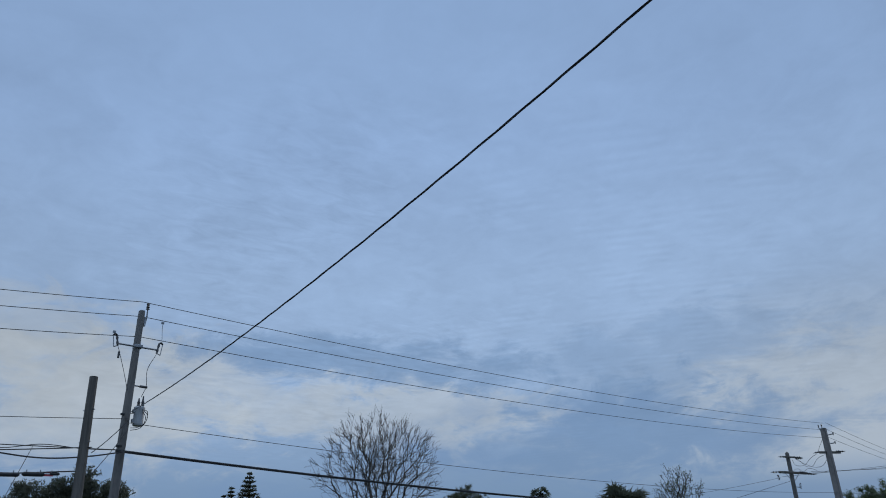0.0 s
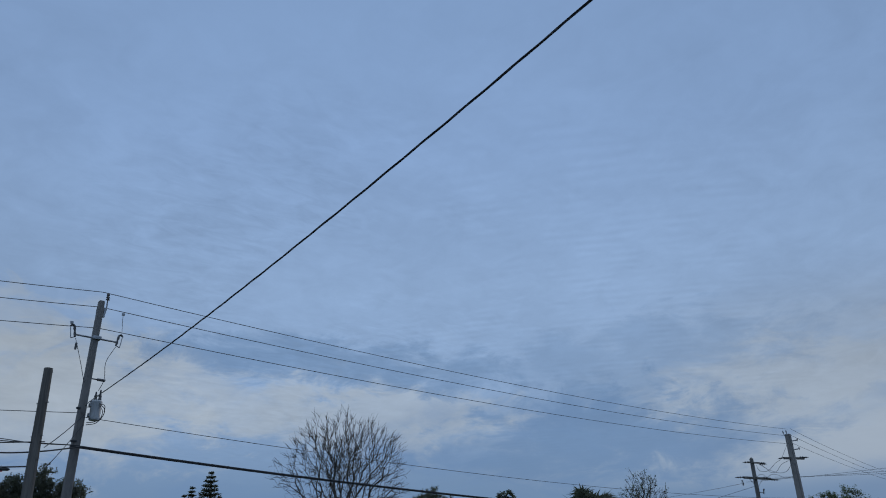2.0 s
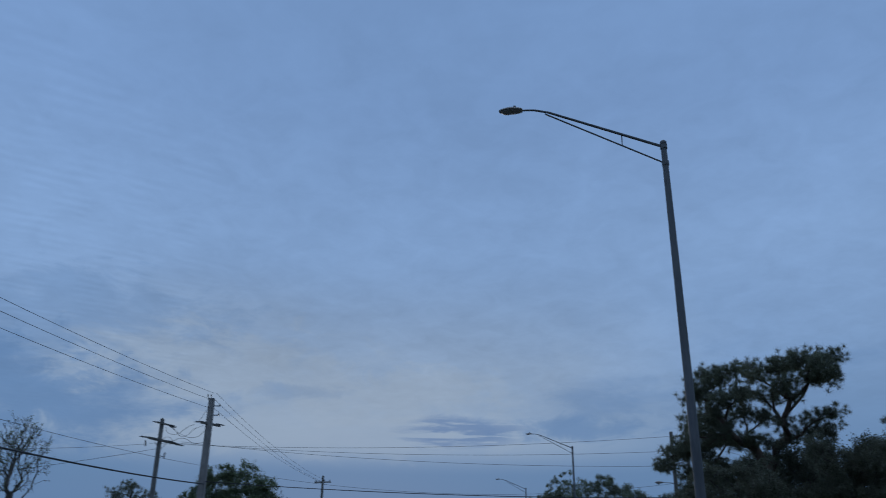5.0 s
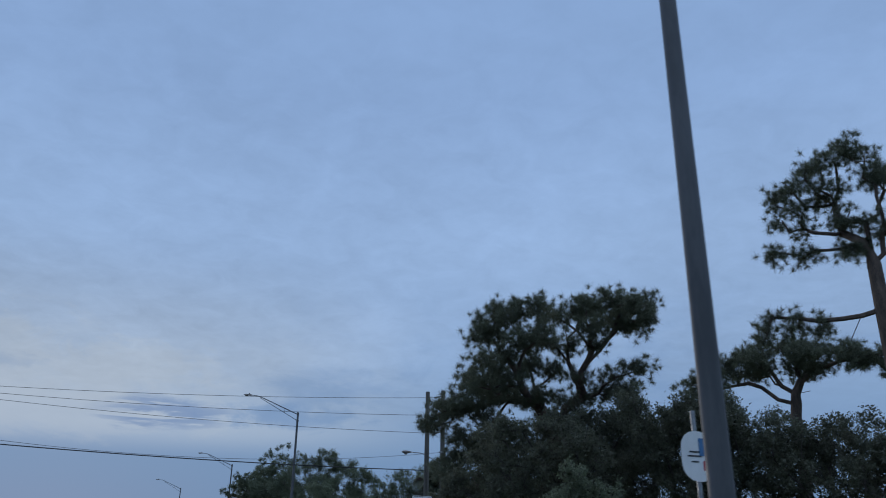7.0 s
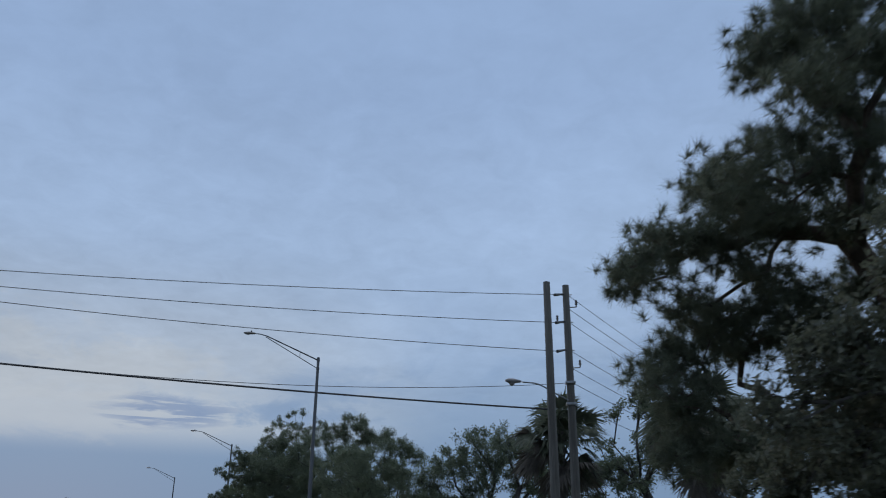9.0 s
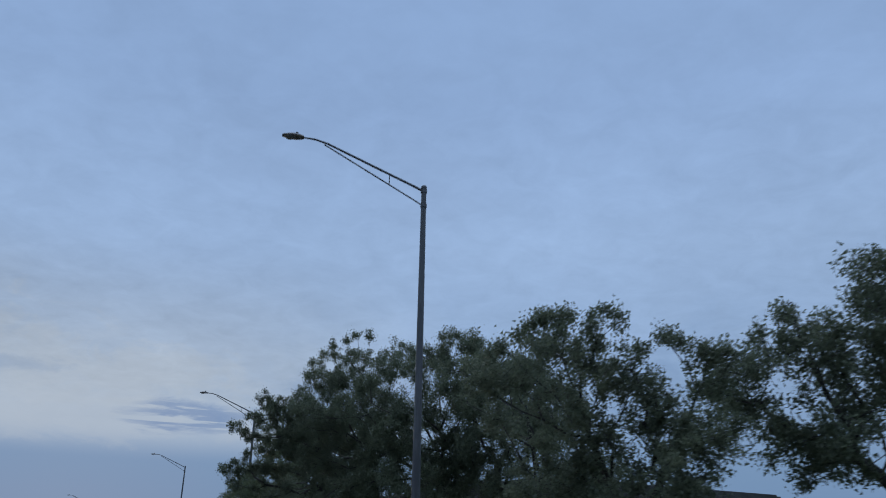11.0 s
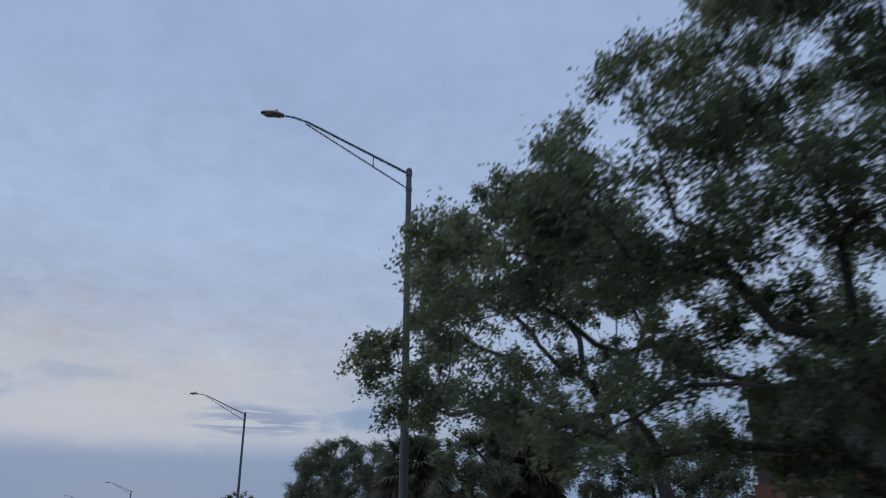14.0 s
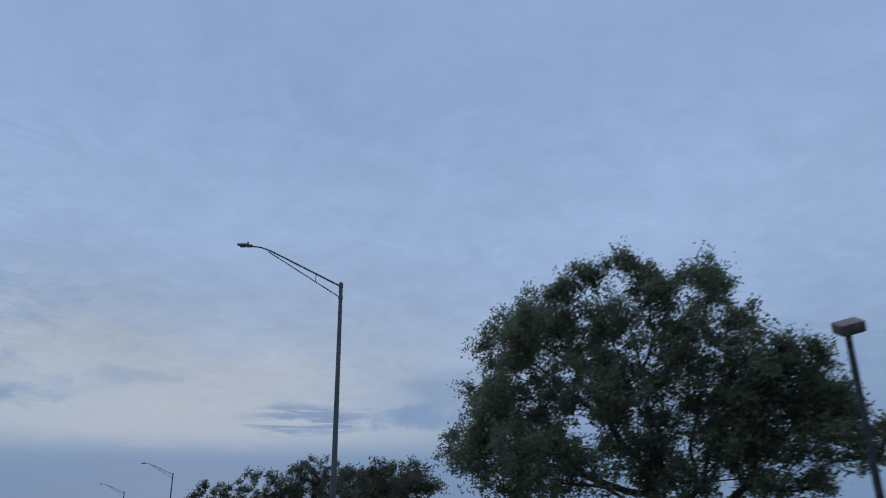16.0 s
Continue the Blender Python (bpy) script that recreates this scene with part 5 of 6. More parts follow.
pine_tree("very tall pine with clustered dark needles", (14.8, 36.6), [(12.0, 38.0, 14.5, 0.42), (12.2, 37.9, 13.5, 0.34), (12.7, 37.7, 14.9, 0.50), (13.4, 37.4, 15.4, 0.62), (12.8, 37.7, 13.2, 0.30), (11.7, 38.2, 12.1, 0.28), (12.0, 38.0, 12.4, 0.26), (12.9, 37.6, 12.0, 0.45), (13.0, 37.6, 13.9, 0.42), (13.8, 37.2, 14.4, 0.75), (14.2, 37.0, 13.1, 0.75),
          (14.5, 36.6, 15.7, 0.90), (14.3, 37.0, 12.0, 0.65), (15.4, 36.0, 14.6, 0.95), (15.6, 36.2, 12.8, 0.90), (11.1, 38.4, 9.4, 0.30), (11.6, 38.2, 9.8, 0.26), (12.2, 37.9, 9.2, 0.30), (11.2, 38.3, 9.0, 0.18), (13.0, 37.4, 9.3, 0.42), (12.2, 37.9, 9.7, 0.22)],
          33, [[(13.9, 37.1, 12.7), (13.2, 37.4, 12.9), (12.5, 37.8, 13.1)], [(13.8, 37.2, 8.7), (12.6, 37.7, 8.9)]], top=13.0, trunk=0.26, dense=24)
THICKET = "dense dark roadside tree with low heavy foliage"
pine_tree("low spreading pine with heavy dark pads below the large one", (1.7, 44.7), [(0.0, 43.9, 5.9, 0.75), (1.6, 43.4, 6.2, 0.90), (3.4, 44.0, 6.6, 0.95), (-0.8, 43.4, 4.4, 0.75), (0.7, 44.4, 5.9, 0.90), (3.3, 44.0, 5.2, 0.90), (-0.7, 43.8, 5.3, 0.60), (2.4, 44.6, 5.9, 0.85), (4.6, 42.9, 6.0, 0.85), (-1.3, 43.8, 4.9, 0.40), (-0.2, 44.0, 3.6, 0.80), (0.9, 44.2, 3.2, 0.85), (2.6, 43.8, 3.6, 0.95), (4.2, 43.4, 4.4, 0.95), (4.2, 43.2, 3.0, 0.95), (-0.9, 43.6, 3.2, 0.50)],
          34, [[(1.3, 44.8, 4.7), (0.8, 44.9, 4.9)], [(1.9, 44.7, 4.9), (1.9, 44.7, 5.4)], [(2.3, 44.5, 4.6), (2.9, 44.3, 4.9)]], top=4.0, trunk=0.2, dense=24, tufts=13, flat=0.7)
leafy_tree("thicket_tree", THICKET, (5.6, 41.2), [(4.9, 42.2, 6.4, 1.01), (6.0, 40.6, 6.4, 0.96), (5.1, 41.9, 4.5, 1.27), (3.8, 41.9, 5.0, 0.90), (7.9, 41.7, 6.2, 0.80), (3.6, 43.1, 3.7, 0.95), (6.5, 41.5, 5.3, 1.09), (5.3, 42.1, 3.5, 1.11)], 35, 0.15, 22, 96, DARK_LEAF, group="thicket by the road", fork=1.4, finer=2.0)
leafy_tree("thicket_tree", THICKET, (8.6, 38.6), [(6.5, 37.6, 6.0, 0.91), (8.2, 38.7, 6.0, 0.95), (6.2, 39.9, 4.0, 1.18), (7.3, 38.1, 4.6, 1.26), (8.7, 38.0, 5.9, 1.29), (8.4, 37.8, 4.0, 1.27), (7.0, 40.0, 3.3, 1.20), (9.3, 36.9, 5.5, 1.24), (9.1, 37.3, 3.7, 1.26)], 36, 0.15, 22, 96, DARK_LEAF, group="thicket by the road", fork=1.4, finer=2.0)
leafy_tree("thicket_tree", THICKET, (13.6, 37.6), [(12.0, 39.0, 5.1, 1.4), (14.6, 40.0, 4.8, 1.5), (11.2, 37.6, 4.4, 1.8), (14.2, 37.4, 4.6, 2.0), (17.2, 39.4, 4.7, 1.6), (16.8, 36.6, 4.4, 2.0), (11.6, 38.4, 2.6, 1.8), (15.0, 37.0, 2.6, 2.0)], 38, 0.17, 14, 80, DARK_LEAF, group="thicket by the road", fork=1.4, finer=2.0)
leafy_tree("thicket_tree", "fresh green bushy tree in front of the thicket", (4.2, 32.6), [(3.4, 31.2, 3.4, 0.34), (3.2, 31.8, 3.0, 0.36), (3.9, 31.9, 3.1, 0.37), (3.8, 32.2, 2.6, 0.39), (3.1, 32.5, 2.5, 0.38), (4.2, 31.3, 3.0, 0.36), (4.5, 32.1, 2.4, 0.39)], 37, 0.14, 26, 60, OAK_LEAF, trunk=0.12, fork=1.2, group="thicket by the road", puff=0.36)
leafy_tree("thicket_tree", THICKET, (4.4, 37.0), [(1.1, 36.7, 5.5, 0.45), (1.7, 35.5, 5.3, 0.41), (2.9, 35.9, 5.6, 0.44), (3.7, 35.5, 5.6, 0.49), (0.7, 36.4, 4.5, 0.54), (1.6, 35.5, 4.2, 0.61), (2.6, 35.2, 4.3, 0.61), (3.7, 35.5, 4.4, 0.66), (0.2, 36.5, 3.5, 0.54), (1.2, 36.1, 3.1, 0.64), (2.3, 35.4, 3.1, 0.68), (3.4, 35.5, 3.0, 0.70), (-0.4, 37.0, 3.7, 0.34), (-0.8, 37.3, 3.0, 0.35), (-0.0, 37.1, 2.5, 0.51), (3.9, 34.6, 4.4, 0.66), (3.9, 35.2, 3.1, 0.80)], 67, 0.15, 22, 70, DARK_LEAF, group="thicket by the road", fork=1.4, finer=2.0, trunk=0.2)
leafy_tree("thicket_tree", "low dark bush at the roadside below the pine", (0.5, 39.2), [(-0.0, 38.4, 2.7, 0.36), (0.6, 38.2, 2.9, 0.45), (0.6, 38.4, 2.2, 0.46), (-0.5, 38.1, 2.2, 0.34), (0.9, 37.7, 2.6, 0.52), (-0.6, 39.1, 2.4, 0.34), (0.2, 38.1, 3.2, 0.34)], 66, 0.15, 24, 70, DARK_LEAF, trunk=0.1, fork=0.8, group="thicket by the road", puff=0.36)
palm_tree("fan palm standing behind the twin poles", (-2.6, 57.0), 5.7, 41, 1.9, 46, 24)
palm_tree("low fan palm among the roadside trees", (1.0, 50.0), 5.0, 42, 1.8, 44, 20)
leafy_tree("roadside_tree", "small open-crowned tree behind the twin poles", (2.0, 60.0), [(1.0, 59, 6.4, 1.2), (2.6, 60.5, 6.0, 1.4), (0.2, 60, 4.6, 1.4), (4.0, 59.0, 4.6, 1.6), (-1.2, 61, 3.6, 1.2)], 43, 0.17, 14, 65)

# ---- the row of oaks along the road ----
OAK = "broad live oak with an uneven dark green crown"
leafy_tree("oak_tree", "open-crowned oak with thin overhanging outer branches", (-10.6, 66.8), [(-13.2, 64.6, 4.6, 0.20), (-12.6, 65.8, 5.6, 0.20), (-12.1, 65.6, 5.8, 0.20), (-12.9, 64.5, 4.4, 0.20), (-12.0, 65.7, 5.1, 0.20), (-11.4, 64.6, 5.3, 0.20), (-11.0, 64.5, 5.6, 0.20), (-11.5, 65.1, 4.7, 0.20), (-10.8, 64.4, 4.9, 0.20), (-10.1, 65.3, 5.3, 0.20), (-10.0, 64.3, 4.9, 0.20), (-9.6, 64.5, 5.0, 0.20), (-10.9, 64.9, 4.2, 0.27), (-10.4, 64.3, 4.2, 0.25), (-9.6, 64.7, 4.3, 0.28), (-11.7, 65.7, 3.9, 0.20), (-10.3, 64.8, 3.4, 0.27), (-10.1, 63.9, 3.1, 0.24), (-11.2, 65.3, 3.4, 0.20), (-12.4, 65.4, 4.0, 0.20), (-13.6, 65.2, 4.5, 0.20), (-9.2, 64.4, 4.8, 0.27), (-9.5, 64.0, 3.6, 0.32)]
           + [(-10.5, 65.1, 3.0, 0.42), (-10.1, 64.2, 3.7, 0.38), (-10.2, 64.2, 2.5, 0.38), (-11.1, 64.4, 2.4, 0.34), (-10.0, 63.6, 2.9, 0.50), (-10.0, 63.9, 2.2, 0.52), (-11.1, 64.2, 4.6, 0.34), (-12.0, 64.2, 4.0, 0.34), (-10.6, 64.6, 3.8, 0.34), (-11.5, 64.7, 3.8, 0.34), (-12.2, 64.1, 4.9, 0.34)]
           + [(-12.2, 65.2, 5.8, 0.12), (-12.4, 65.5, 5.8, 0.12), (-12.1, 64.9, 5.3, 0.12), (-11.4, 65.2, 5.8, 0.12), (-13.0, 65.3, 5.2, 0.12), (-13.4, 65.5, 5.0, 0.12), (-12.2, 65.8, 5.4, 0.12), (-11.7, 65.3, 5.0, 0.12), (-11.4, 64.8, 5.2, 0.13), (-12.7, 65.8, 4.8, 0.12), (-11.3, 65.6, 4.7, 0.15), (-12.3, 65.9, 3.1, 0.18), (-11.8, 65.6, 3.3, 0.18), (-12.3, 65.3, 2.4, 0.16), (-11.8, 65.4, 2.6, 0.20), (-12.8, 65.7, 2.5, 0.12), (-13.2, 65.3, 4.3, 0.12), (-13.3, 65.9, 4.0, 0.12)]
           + [(-13.0, 67.0, 3.9, 0.12), (-12.8, 66.6, 3.2, 0.14), (-13.3, 66.2, 4.1, 0.12), (-12.4, 66.6, 3.6, 0.17), (-11.9, 66.5, 3.9, 0.21), (-12.9, 66.1, 2.6, 0.12), (-12.1, 66.4, 2.8, 0.20), (-12.3, 67.0, 2.4, 0.18), (-11.8, 65.8, 3.0, 0.22), (-12.0, 65.8, 2.4, 0.22), (-11.4, 65.7, 3.4, 0.29), (-11.3, 66.4, 2.5, 0.31), (-13.4, 67.2, 4.1, 0.12)],
           51, 0.12, 24, 54, OAK_LEAF, puff=0.36, fill=0.3, trunk=0.13, group="oaks along the road")
leafy_tree("oak_tree", "oak with long thin leafy branches reaching over the kerb", (-10.2, 75.6), [(-14.2, 71.2, 6.3, 0.10), (-15.0, 70.9, 6.0, 0.10), (-14.5, 71.5, 6.1, 0.10), (-14.0, 71.0, 6.1, 0.10), (-13.6, 70.9, 5.5, 0.13), (-13.0, 71.0, 6.3, 0.10), (-13.8, 70.8, 6.4, 0.10), (-13.4, 70.4, 5.2, 0.12), (-12.8, 70.3, 5.6, 0.12), (-13.1, 70.6, 4.8, 0.10), (-12.5, 70.2, 5.7, 0.16), (-12.7, 70.3, 4.8, 0.12), (-12.6, 70.7, 4.1, 0.11), (-13.1, 70.6, 4.3, 0.10), (-13.0, 70.5, 3.4, 0.10), (-12.5, 70.2, 5.2, 0.16)]
           + [(-15.2, 74.7, 7.0, 0.10), (-14.7, 75.0, 7.2, 0.10), (-14.5, 74.2, 6.9, 0.10), (-13.9, 74.6, 7.3, 0.10), (-13.8, 74.5, 6.8, 0.14), (-13.5, 74.2, 6.8, 0.13), (-14.4, 74.5, 6.5, 0.10), (-14.1, 74.4, 6.3, 0.10), (-14.8, 74.2, 5.9, 0.10), (-13.7, 74.3, 6.3, 0.12), (-13.1, 74.4, 6.7, 0.17), (-13.0, 74.1, 6.9, 0.12), (-13.6, 74.2, 5.7, 0.10), (-13.6, 74.2, 5.3, 0.10), (-13.0, 74.3, 6.0, 0.11), (-12.9, 73.5, 6.1, 0.28), (-13.0, 73.7, 5.3, 0.20), (-15.6, 75.1, 7.2, 0.10), (-12.3, 73.8, 7.1, 0.37)], 64, 0.12, 17, 42, OAK_LEAF, puff=0.38, fill=0.15, trunk=0.075, group="oaks along the road")
leafy_tree("oak_tree", OAK, (-5.2, 67.0), [(-6, 64.9, 6.1, 0.7), (-7.4, 66, 5.3, 0.8), (-8.4, 67, 4.7, 0.7), (-4.6, 66.6, 6.2, 0.9), (-5.6, 66.5, 4.8, 1.1), (-3.4, 68, 6.4, 0.9), (-3.4, 67.5, 4.6, 1.1),
           (-7, 66, 3.6, 1.0), (-2, 69, 5.0, 1.1)], 65, 0.15, 24, 66, OAK_LEAF, trunk=0.22, fork=1.8, group="oaks along the road")
leafy_tree("oak_tree", OAK, (-18.9, 91.3), [(-25.8, 92.3, 4.8, 0.55), (-23.4, 86.2, 6.7, 0.55), (-25.3, 88.4, 7.4, 0.55), (-25.1, 91.0, 4.5, 0.45), (-24.5, 87.1, 6.2, 0.55), (-24.5, 91.4, 7.3, 0.55)] + [(-26.4, 85.6, 6.9, 0.12), (-26.4, 86.3, 7.0, 0.12), (-25.8, 85.8, 6.5, 0.12), (-25.5, 86.1, 6.5, 0.14), (-25.6, 85.7, 7.4, 0.12), (-25.5, 86.6, 8.3, 0.12), (-25.1, 86.7, 8.4, 0.12), (-25.2, 85.9, 7.3, 0.22), (-24.7, 86.4, 7.8, 0.23), (-24.3, 86.2, 8.2, 0.16), (-23.7, 86.6, 8.6, 0.16), (-24.0, 86.6, 7.7, 0.37), (-24.8, 86.0, 6.5, 0.18), (-23.3, 87.0, 8.4, 0.29), (-23.0, 86.4, 7.0, 0.40), (-24.3, 86.4, 6.6, 0.23), (-26.2, 85.5, 5.2, 0.12), (-26.0, 85.5, 5.4, 0.12), (-25.7, 85.8, 5.6, 0.12), (-26.5, 85.7, 4.9, 0.12), (-26.9, 86.2, 5.2, 0.12), (-26.2, 86.4, 5.1, 0.12), (-25.8, 86.1, 5.1, 0.14)]
           + [(-26.4, 86.2, 4.6, 0.12), (-26.0, 86.0, 4.2, 0.12), (-25.9, 86.5, 4.0, 0.12), (-25.5, 86.5, 5.1, 0.24), (-25.4, 86.9, 6.0, 0.16), (-25.3, 86.1, 4.2, 0.12), (-24.8, 86.2, 5.3, 0.32), (-24.3, 86.5, 5.0, 0.28), (-24.9, 86.4, 4.5, 0.15), (-23.8, 86.7, 5.8, 0.33), (-23.2, 86.5, 5.0, 0.40), (-24.0, 86.9, 4.3, 0.34), (-24.8, 86.9, 3.8, 0.25), (-23.2, 86.3, 3.5, 0.40), (-22.6, 87.3, 4.4, 0.44), (-24.1, 86.3, 3.0, 0.31)]
           + [(-24.9, 87.1, 7.5, 0.14), (-24.3, 86.8, 6.8, 0.13), (-23.8, 87.0, 7.3, 0.14), (-24.7, 87.1, 6.5, 0.12), (-25.2, 87.3, 8.1, 0.15), (-24.0, 87.2, 8.2, 0.14), (-23.6, 87.3, 6.5, 0.12), (-25.7, 87.2, 7.3, 0.12), (-26.1, 86.7, 7.0, 0.12), (-23.1, 86.7, 5.4, 0.13), (-22.5, 87.3, 6.1, 0.12), (-25.6, 87.4, 6.6, 0.12), (-24.2, 86.7, 5.8, 0.12)], 52, 0.125, 28, 64, OAK_LEAF, puff=0.38, trunk=0.19, stem=((0, 0, -0.15), (0.04, 0, 1.5), (0.06, 0, 3.0), (-0.1, 0, 4.4), (-0.55, 0.15, 5.4), (-1.4, 0.4, 6.4)), group="oaks along the road")
leafy_tree("oak_tree", OAK, (-16.6, 85.4), [(-20.0, 80.6, 6.8, 0.45), (-22.0, 83.6, 8.4, 0.55), (-21.1, 84.5, 8.7, 0.55), (-18.0, 80.2, 8.2, 0.55), (-22.0, 82.9, 7.1, 0.55), (-22.6, 85.3, 5.6, 0.45), (-20.4, 83.3, 9.3, 0.45), (-22.4, 84.9, 6.9, 0.55)] + [(-22.9, 85.7, 9.2, 0.12), (-22.9, 86.0, 9.9, 0.12), (-22.5, 86.2, 10.4, 0.12), (-21.9, 85.7, 10.7, 0.12), (-22.0, 86.2, 10.2, 0.17), (-20.9, 85.8, 11.1, 0.16), (-21.3, 86.0, 10.9, 0.12), (-20.3, 86.2, 11.2, 0.12), (-22.5, 85.8, 9.5, 0.13), (-22.7, 86.0, 8.6, 0.12), (-22.2, 86.1, 8.4, 0.17), (-21.7, 85.3, 8.5, 0.20), (-21.6, 85.3, 9.3, 0.15), (-20.7, 85.5, 10.1, 0.26), (-20.8, 85.6, 9.3, 0.27), (-20.2, 85.6, 10.0, 0.32), (-21.1, 85.4, 7.7, 0.31), (-20.1, 85.6, 8.7, 0.54), (-21.6, 86.0, 7.5, 0.45), (-23.4, 86.1, 7.9, 0.13), (-23.7, 85.4, 7.7, 0.12), (-22.8, 85.6, 7.4, 0.33)]
           + [(-18.7, 83.1, 9.1, 0.57), (-17.6, 83.0, 9.0, 0.70), (-16.6, 82.8, 9.3, 0.50), (-15.4, 82.3, 9.3, 0.42), (-16.4, 83.4, 10.2, 0.25), (-18.2, 83.7, 10.0, 0.32), (-20.0, 84.6, 7.6, 1.00), (-18.3, 82.5, 7.1, 0.87), (-16.7, 83.0, 7.5, 0.90), (-15.3, 82.2, 7.0, 0.74), (-19.6, 85.3, 5.6, 1.04), (-17.9, 83.7, 5.8, 0.94), (-16.3, 83.6, 6.0, 0.73), (-19.6, 84.3, 3.8, 0.62), (-15.1, 83.3, 8.7, 0.52), (-21.5, 85.8, 7.0, 0.77), (-21.5, 85.9, 5.2, 0.93)]
           + [(-23.0, 87.1, 8.0, 0.15), (-22.8, 86.9, 7.1, 0.15), (-23.2, 87.2, 7.1, 0.15), (-22.6, 86.6, 8.0, 0.15), (-23.7, 87.4, 8.9, 0.15), (-22.5, 87.0, 6.4, 0.15)]
           + [(-22.4, 87.3, 7.3, 0.15), (-22.9, 86.6, 8.2, 0.15), (-22.2, 86.7, 6.1, 0.15), (-21.8, 87.2, 7.7, 0.18), (-23.2, 87.3, 6.2, 0.15), (-21.9, 86.7, 5.4, 0.15)]
           + [(-16.4, 82.0, 3.6, 0.45), (-17.3, 82.0, 8.7, 0.45), (-21.5, 85.1, 9.0, 0.40), (-16.8, 81.0, 4.3, 0.45), (-21.5, 84.5, 7.8, 0.35)], 53, 0.125, 23, 60, OAK_LEAF, puff=0.40, trunk=0.17, stem=((0, 0, -0.15), (0.3, 0, 1.5), (0.4, 0, 3.0), (0.2, 0, 4.5), (-0.3, 0.1, 5.8), (-1.0, 0.2, 7.0)), group="oaks along the road")
leafy_tree("oak_tree", OAK, (-13.6, 85.0), [(-14.4, 82.8, 8.7, 0.64), (-13.3, 83.2, 8.7, 0.67), (-12.2, 83.1, 8.2, 0.68), (-11.4, 83.2, 7.6, 0.62), (-11.8, 81.9, 5.9, 0.44), (-13.5, 83.3, 7.0, 0.81), (-12.7, 82.1, 6.3, 0.63), (-14.6, 83.8, 5.7, 0.82), (-13.4, 82.1, 5.0, 0.62), (-12.0, 83.2, 5.0, 0.48), (-13.0, 82.7, 3.7, 0.52), (-14.2, 83.5, 4.1, 0.40)]
           + [(-20.8, 85.9, 7.5, 0.24), (-20.0, 86.4, 7.4, 0.31), (-19.7, 85.6, 7.1, 0.28), (-20.6, 86.3, 6.5, 0.26), (-20.0, 86.3, 6.3, 0.31), (-19.9, 85.6, 5.3, 0.21), (-21.1, 86.3, 7.2, 0.19), (-20.4, 86.5, 5.6, 0.24), (-20.1, 85.9, 4.7, 0.15), (-21.1, 86.7, 6.2, 0.16), (-21.8, 86.5, 8.0, 0.19), (-21.5, 86.9, 7.0, 0.20), (-22.2, 86.5, 7.2, 0.18)]
           + [(-18.4, 84.5, 7.0, 0.36), (-18.9, 83.5, 7.6, 0.28), (-18.3, 83.8, 5.6, 0.34), (-19.0, 83.6, 6.0, 0.33), (-19.1, 84.0, 8.7, 0.24), (-19.5, 84.0, 5.3, 0.34), (-19.9, 83.8, 6.5, 0.33)]
           + [(-16.1, 82.6, 8.9, 0.32), (-15.2, 83.1, 10.0, 0.35), (-14.8, 83.1, 9.1, 0.40), (-15.5, 82.5, 7.8, 0.32), (-16.0, 82.9, 10.2, 0.23), (-15.0, 81.9, 9.6, 0.31), (-15.8, 83.2, 8.2, 0.29), (-16.5, 83.2, 9.7, 0.24)]
           + [(-21.2, 86.1, 4.8, 0.20), (-20.5, 86.5, 4.5, 0.20), (-20.1, 86.1, 4.2, 0.20), (-20.8, 86.7, 4.0, 0.20), (-20.3, 86.5, 3.7, 0.20), (-21.5, 86.0, 4.1, 0.20), (-21.7, 86.2, 4.9, 0.20)]
           + [(-12.6, 80.6, 3.9, 0.45), (-14.1, 80.7, 5.8, 0.45), (-11.6, 81.5, 4.2, 0.45), (-12.1, 80.4, 5.5, 0.45), (-15.7, 81.1, 3.0, 0.45), (-12.1, 80.6, 6.6, 0.45), (-12.8, 80.7, 8.2, 0.40), (-12.8, 82.4, 5.8, 0.45), (-15.0, 80.3, 5.5, 0.45), (-14.2, 82.2, 4.2, 0.45)], 49, 0.14, 25, 64, OAK_LEAF, trunk=0.17, fork=2.6, group="oaks along the road")
